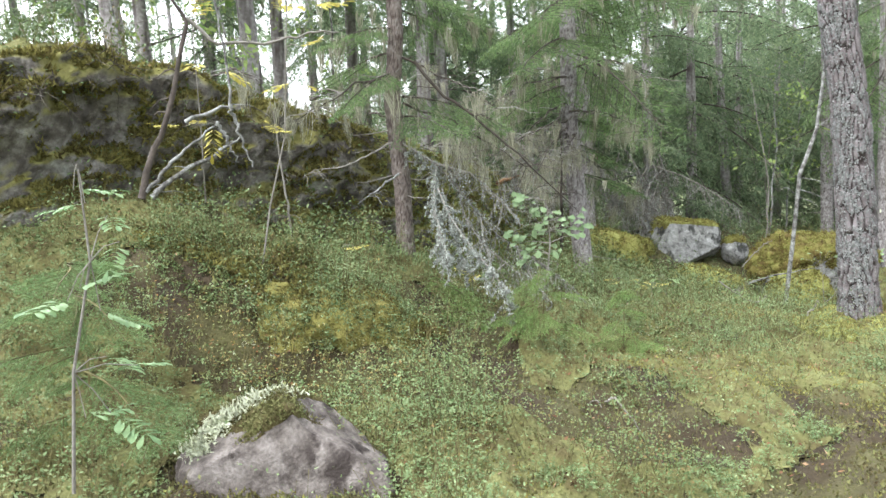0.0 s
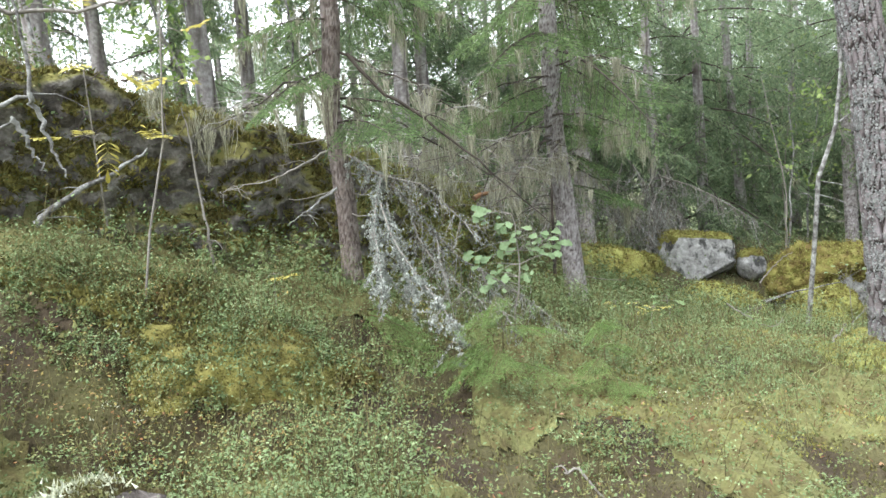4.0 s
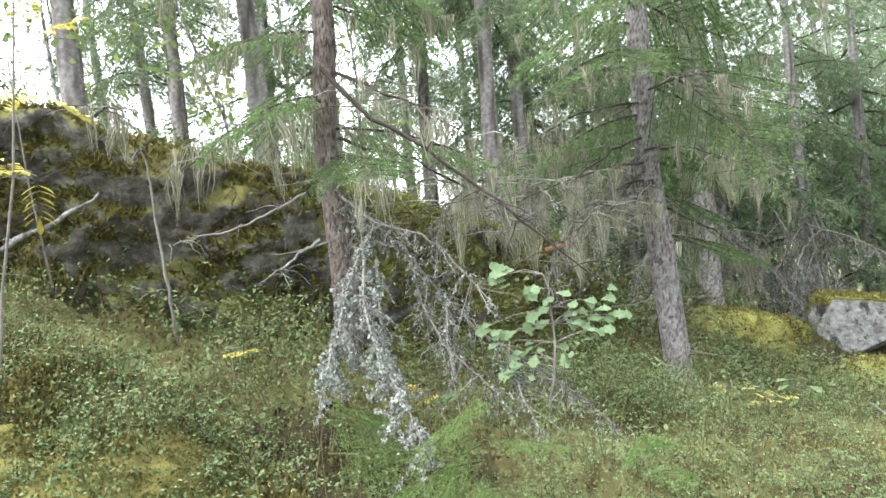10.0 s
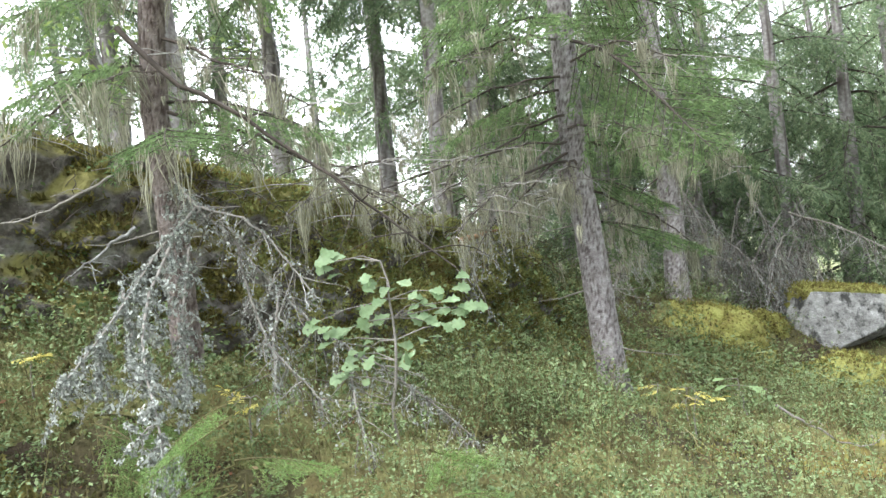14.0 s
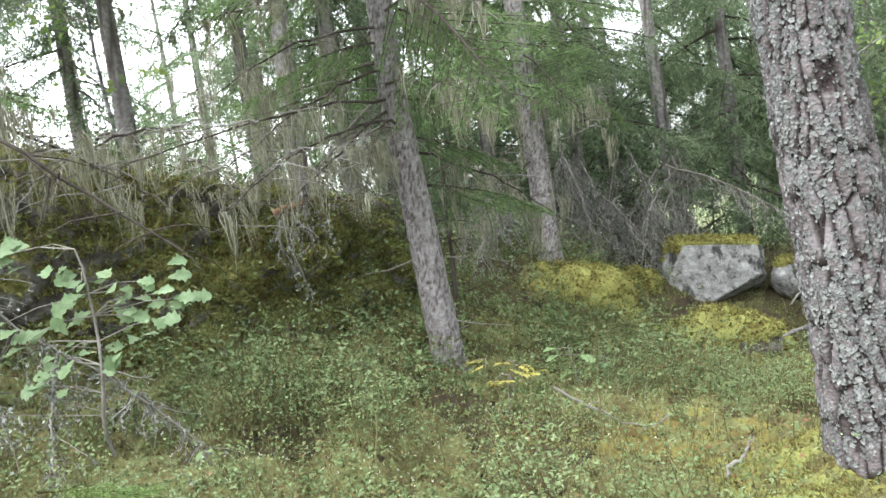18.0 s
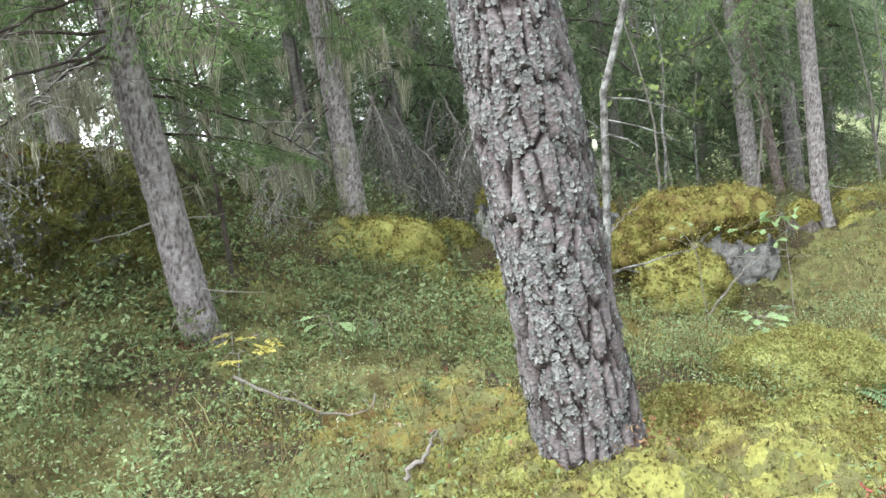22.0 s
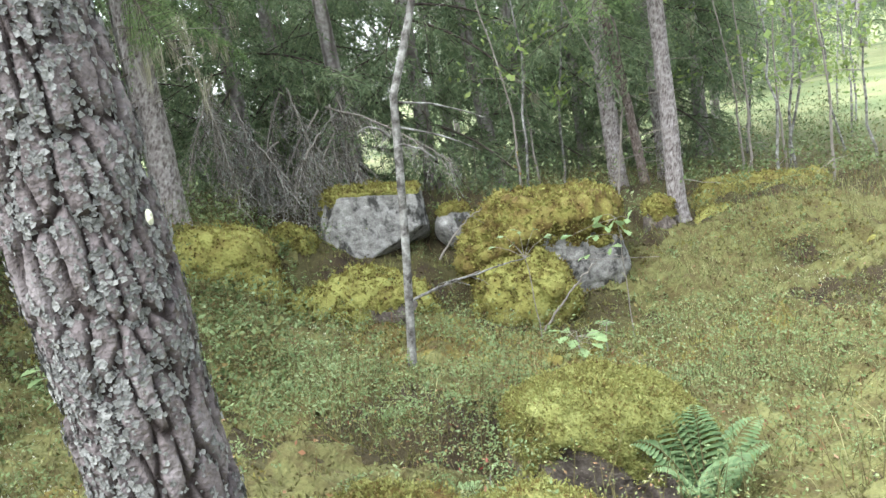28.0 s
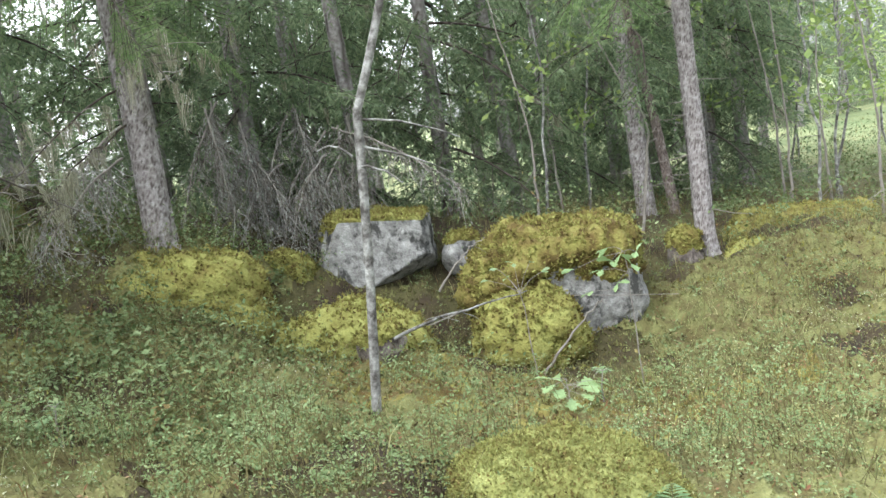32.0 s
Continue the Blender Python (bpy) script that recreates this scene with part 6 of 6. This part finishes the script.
for k, (x, y, mat) in enumerate([(0.1, 6.2, M_YELLOW), (1.75, 8.85, M_YELLOW), (1.95, 8.7, M_YELLOW), (2.0, 8.2, M_YELLOW), (-0.9, 6.0, M_YELLOW), (2.5, 9.4, M_FERN), (5.4, 10.2, M_FERN), (1.25, 7.9, M_FERN)]):
    z = gz(x, y)
    rowan("rowan_seedling", [(x, y, z - 0.02), (x, y, z + 0.14), (x + 0.02, y, z + 0.24)], [(x + 0.07 * math.cos(a), y + 0.07 * math.sin(a), z + 0.22) for a in (0.3 + k, 2.3 + k, 4.2 + k)], 0.13, mat,
          "small rowan seedling with yellow leaves" if mat is M_YELLOW else "small rowan seedling with green leaves", 40 + k)


def low_spruce(at, n, reach, seed, label, lift=0.25, aims=(0, 6.28), mat=None):
    """A young spruce, or low sprays of one, near the ground."""
    rng = np.random.default_rng(seed)
    ob = thing("young_spruce", at, label, "spruce tree")
    part("stem", *tube(bend(at, np.array(at) + [0.02, 0.03, lift * 1.1], 6), np.linspace(0.01, 0.004, 6), 7), M_STEM, ob)
    for k in range(n):
        wv, wf, nv, nf = FINE[k % 5]
        args = (rng.uniform(*aims), rng.uniform(-0.15, 0.35), rng.normal(0, 0.3), reach * rng.uniform(0.6, 1.1), np.array(at) + [0, 0, lift * rng.uniform(0.3, 2.0)])
        br = part("branch", turned(wv, *args), wf, M_STEM, ob)
        part("needles", turned(nv, *args), nf, mat or M_NEEDLE_YOUNG, br, kind="stuff", smooth=False)
    return ob


low_spruce((0.6, 5.3, gz(0.6, 5.35) + 0.02), 9, 0.42, 91, "young green spruce with low drooping sprays", 0.3, (-3.4, 0.6))
low_spruce((1.2, 5.5, gz(1.2, 5.5)), 7, 0.38, 92, "small young spruce among bilberries", 0.26)
low_spruce((-0.2, 5.6, gz(-0.2, 5.6)), 5, 0.45, 93, "small spruce seedling under the dead branches", 0.15)
low_spruce((-1.62, 3.15, gz(-1.62, 3.15)), 12, 0.6, 94, "young spruce with blue-green drooping sprays", 0.48, mat=M_NEEDLE)

# dry skirts and thin dead stems in the shade of the woods
for k, (a, b) in enumerate([((2.4, 14.6, 1.5), (2.7, 13.7, 0.35)), ((3.0, 14.8, 1.6), (3.3, 13.8, 0.5)), ((3.7, 15.2, 1.6), (3.6, 14.1, 0.6)), ((1.6, 13.3, 1.6), (1.0, 12.4, 0.7)), ((1.7, 12.9, 1.3), (1.2, 11.9, 0.5)), ((1.3, 9.4, 2.2), (0.4, 9.0, 1.3))]):
    lichen_branch(a, b, "dry grey spruce branch with bristling dead twigs", 120 + k, 55, 0.5, 2200)
DRY = np.random.default_rng(77)
for k in range(16):
    x, y = DRY.uniform(2.0, 3.7), DRY.uniform(14.2, 15.0)
    z = gz(x, y)
    lichen_branch((x, y, z + DRY.uniform(0.7, 1.5)), (x + DRY.normal(0, 0.35), y - DRY.uniform(0.5, 0.9), z + DRY.uniform(0.05, 0.5)), "dry grey spruce branch with bristling dead twigs", 180 + k, 60, 0.45, 900)
for k in range(14):
    x, y = PL.uniform(1.5, 9.5), PL.uniform(13.8, 17.5)
    z = gz(x, y)
    stick("thin_dead_spruce", [(x, y, z - 0.05), (x + PL.normal(0, 0.1), y, z + 1.2), (x + PL.normal(0, 0.25), y, z + 3.2)], 0.02, "thin dry dead spruce stem in the woods", M_TWIG, 14, 140 + k, 0.6)
tv, tf = tufts(np.array([(-1.1, 3.12, 0.66), (-1.04, 3.2, 0.72), (-0.96, 3.26, 0.76), (-0.88, 3.3, 0.79), (-0.8, 3.34, 0.8)])[RNG.integers(0, 5, 4000)] + RNG.normal(0, 0.035, (4000, 3)) * [1, 1, 0.45], np.tile([[0, 0, 1.0]], (4000, 1)), 4000, 0.03, RNG, 1.2, 0.2)
single("reindeer_lichen", tv, tf, M_LICHEN_PALE, "pale cushion of reindeer lichen on the pointed stone", "lichen", kind="stuff", smooth=False)


def bearded_branch(start, end, seed, count=640, twigs=26, length=0.2):
    """A bare drooping spruce branch hung with lichen beards."""
    rng = np.random.default_rng(seed)
    ob = thing("bearded_branch", start, "bare drooping spruce branch hung with pale lichen beards", "branch", "lichen-hung branches")
    main = bend(start, end, 14, -0.08, 0.05, rng)
    part("stem", *tube(main, np.linspace(0.011, 0.003, 14), 7), M_DARKTWIG, ob)
    pts, pile = [main[3:]], Pile()
    for k in range(twigs):
        q = main[rng.integers(3, 14)]
        d = rng.normal(0, 1, 3) * [0.24, 0.24, 0.07] + [0, 0, -0.08]
        w = bend(q, q + d, 6, -0.02, 0.03, rng)
        pile.add(*tube(w, np.linspace(0.004, 0.0012, 6), 4))
        pts.append(w)
    part("twigwork", *pile.arrays(), M_TWIG, ob, kind="stuff")
    bv, bf = beard(np.concatenate(pts), count, length, rng, 0.0022)
    part("beard_lichen", bv, bf, M_BEARD, ob, "pale hanging beard lichen", kind="stuff", smooth=False)


for k, (a, b) in enumerate([((1.3, 9.2, 2.3), (0.5, 8.2, 1.75)), ((1.3, 9.2, 2.6), (0.2, 8.5, 2.2)), ((1.3, 9.2, 2.0), (0.7, 8.3, 1.35)), ((1.3, 9.2, 2.9), (0.6, 7.9, 2.5)), ((1.32, 9.2, 2.2), (2.1, 8.5, 1.85)),
                            ((1.35, 9.25, 2.7), (2.2, 8.6, 2.5)), ((-0.45, 6.6, 2.7), (0.4, 6.6, 2.2)), ((-0.45, 6.6, 2.5), (-1.3, 6.3, 2.2)), ((0.3, 10.4, 2.4), (0.2, 9.2, 1.7)), ((0.6, 11.0, 2.2), (0.8, 9.9, 1.4)),
                            ((1.9, 12.7, 1.9), (1.2, 11.5, 1.1)), ((1.9, 12.7, 2.3), (2.7, 11.7, 1.8)), ((1.95, 12.7, 1.6), (1.3, 11.9, 0.9)),
                            ((1.3, 9.2, 1.95), (0.75, 7.6, 1.45)), ((1.3, 9.2, 2.1), (0.3, 7.2, 1.75)), ((-0.4, 6.6, 2.3), (0.7, 7.0, 1.6)), ((1.35, 9.1, 1.9), (1.25, 8.6, 1.6)), ((0.2, 8.4, 2.1), (0.0, 7.0, 1.7)), ((1.4, 9.4, 1.7), (2.35, 10.5, 0.95))]):
    bearded_branch(a, b, 700 + k)
RIMS = np.random.default_rng(61)
for k in range(5):
    i = int(np.argmin(np.abs(LEDGE[:, 50, 1] - (6.5 + 0.62 * k))))
    a = LEDGE[i, 54] + [0, 0, RIMS.uniform(0.0, 0.25)]
    out = np.array([-LNX[i], -LNY[i], 0.0])
    bearded_branch(tuple(a), tuple(a + out * RIMS.uniform(0.3, 0.6) + [0.1, 0, RIMS.uniform(-0.35, 0.0)]), 760 + k, 260, 16, 0.2)


# ---- small things ----
shrubs("red_seedlings", 60, 14, 0.03, 0.12, ((4.35, 7.85), (4.95, 8.15)), lambda x, y: 0.8 + 0 * x, "small red-leaved bilberry shoots at the boulder's foot", M_RED)
shrubs("red_seedlings", 30, 12, 0.03, 0.08, ((4.3, 6.5), (4.7, 6.8)), lambda x, y: 0.8 + 0 * x, "red-leaved shoots on the moss beside the pine", M_RED)


def chips(name, centre, count, spread, size, mat, label, seed):
    """A scatter of small broken flat pieces lying on the ground, as one thing."""
    rng = np.random.default_rng(seed)
    c = np.array(centre) + rng.normal(0, 1, (count, 3)) * np.array(spread)
    c[:, 2] = np.maximum(c[:, 2], ground_z(c[:, 0], c[:, 1]) + 0.02)
    d, e = rng.normal(0, 1, (count, 3)) * size, rng.normal(0, 1, (count, 3)) * size * 0.6
    v = np.stack([c - d, c + e, c + d, c - e], 1).reshape(-1, 3)
    return single(name, v, np.arange(count * 4).reshape(-1, 4), mat, label, "litter", kind="stuff", smooth=False)


chips("rotten_bark", (1.32, 9.02, 0.12), 260, (0.12, 0.06, 0.03), 0.012, M_LITTER, "red-brown rotten bark crumbs at the spruce's foot", 301)
chips("rotten_bark", (3.72, 6.72, 0.14), 400, (0.05, 0.02, 0.05), 0.005, M_LITTER, "red-brown bark crumbs at the pine's foot", 302)
chips("needle_litter", (1.05, 5.3, 0.3), 120, (0.2, 0.2, 0.03), 0.012, M_LITTER, "brown needle litter under the young spruces", 303)
mush = thing("mushroom", (4.1, 6.98, 0.0), "small white mushroom standing in the moss", "mushroom")
part("stalk", *tube([(4.1, 6.98, -0.1), (4.1, 6.98, 0.0), (4.1, 6.98, 0.02)], [0.009, 0.008, 0.008], 10), M_LICHEN_PALE, mush)
cap_v, cap_f = BALL4
part("cap", cap_v * [0.02, 0.02, 0.014] + [4.1, 6.98, 0.02], cap_f, M_LICHEN_PALE, mush)
part("bark_chip", cap_v * [0.008, 0.006, 0.018] + [3.71, 6.80, 1.08], cap_f, M_LICHEN_PALE, pine, "pale bare chip in the bark")
stick("broken_branch", [(0.42, 8.91, 1.43), (0.55, 9.01, 1.47), (0.68, 9.1, 1.49)], 0.03, "broken brown branch end lying on the ledge", M_LITTER, 1, 31, 0.15)
stick("bare_branch", [(-2.0, 7.58, 2.41), (-1.73, 7.68, 2.39), (-1.45, 7.77, 2.29)], 0.016, "grey weathered branch lying on top of the ledge", M_SAPLING, 2, 32, 0.2)
stick("fallen_twig", [(3.79, 12.18, -0.71), (4.25, 12.19, -0.61), (4.87, 12.21, -0.48), (5.46, 12.22, -0.56), (6.48, 12.24, -0.72)], 0.009, "long thin dry twig across the boulder's front", M_TWIG, 5, 33, 0.15)


def leafy(name, foot, top, spots, ln, mat, label, seed):
    """An oak seedling whose leaves stand at given places on short stalks."""
    rng = np.random.default_rng(seed)
    ob = thing(name, foot, label, "oak seedling")
    st = bend(foot, top, 8, 0, 0.03, rng)
    part("stem", *tube(st, np.linspace(0.006, 0.003, 8), 6), M_TWIG, ob)
    for sp_ in spots:
        o = np.array(sp_)
        near = st[np.argmin(np.linalg.norm(st - o, axis=1))]
        part("twig", *tube([near, (near + o) / 2 + [0, 0, 0.02], o], [0.0025, 0.002, 0.0015], 4), M_TWIG, ob)
        for k in range(2):
            d = (o - near) * [1, 1, 0.2] + rng.normal(0, 0.1, 3) * [1, 1, 0.4] + [0, -0.04, 0]
            part("leaf", *leaf_blade(o, d, rng.normal(0, 0.3, 3) + [0, 0, 1], ln * rng.uniform(0.8, 1.2), 0.3, 1), mat, ob)


leafy("oak_seedling", (5.85, 11.2, gz(5.85, 11.2)), (5.85, 11.2, -0.05), [(5.82, 11.17, -0.06), (5.75, 11.19, -0.1), (5.88, 11.16, -0.14), (5.68, 11.21, -0.16), (5.77, 11.18, -0.27), (5.48, 11.25, -0.13), (5.59, 11.23, -0.31), (5.93, 11.15, -0.06), (5.74, 11.19, -0.0)], 0.1, M_OAK_GREEN, "green oak seedling beside the mossy boulder", 320)
leafy("oak_seedling", (5.1, 11.05, gz(5.1, 11.05)), (5.05, 11.1, -0.2), [(4.92, 11.12, -0.0), (5.04, 11.11, 0.02), (5.15, 11.09, 0.01), (4.98, 11.12, -0.08), (5.22, 11.08, -0.07), (4.84, 11.14, -0.08)], 0.06, M_OAK, "small oak seedling with pale leaves before the boulder", 321)
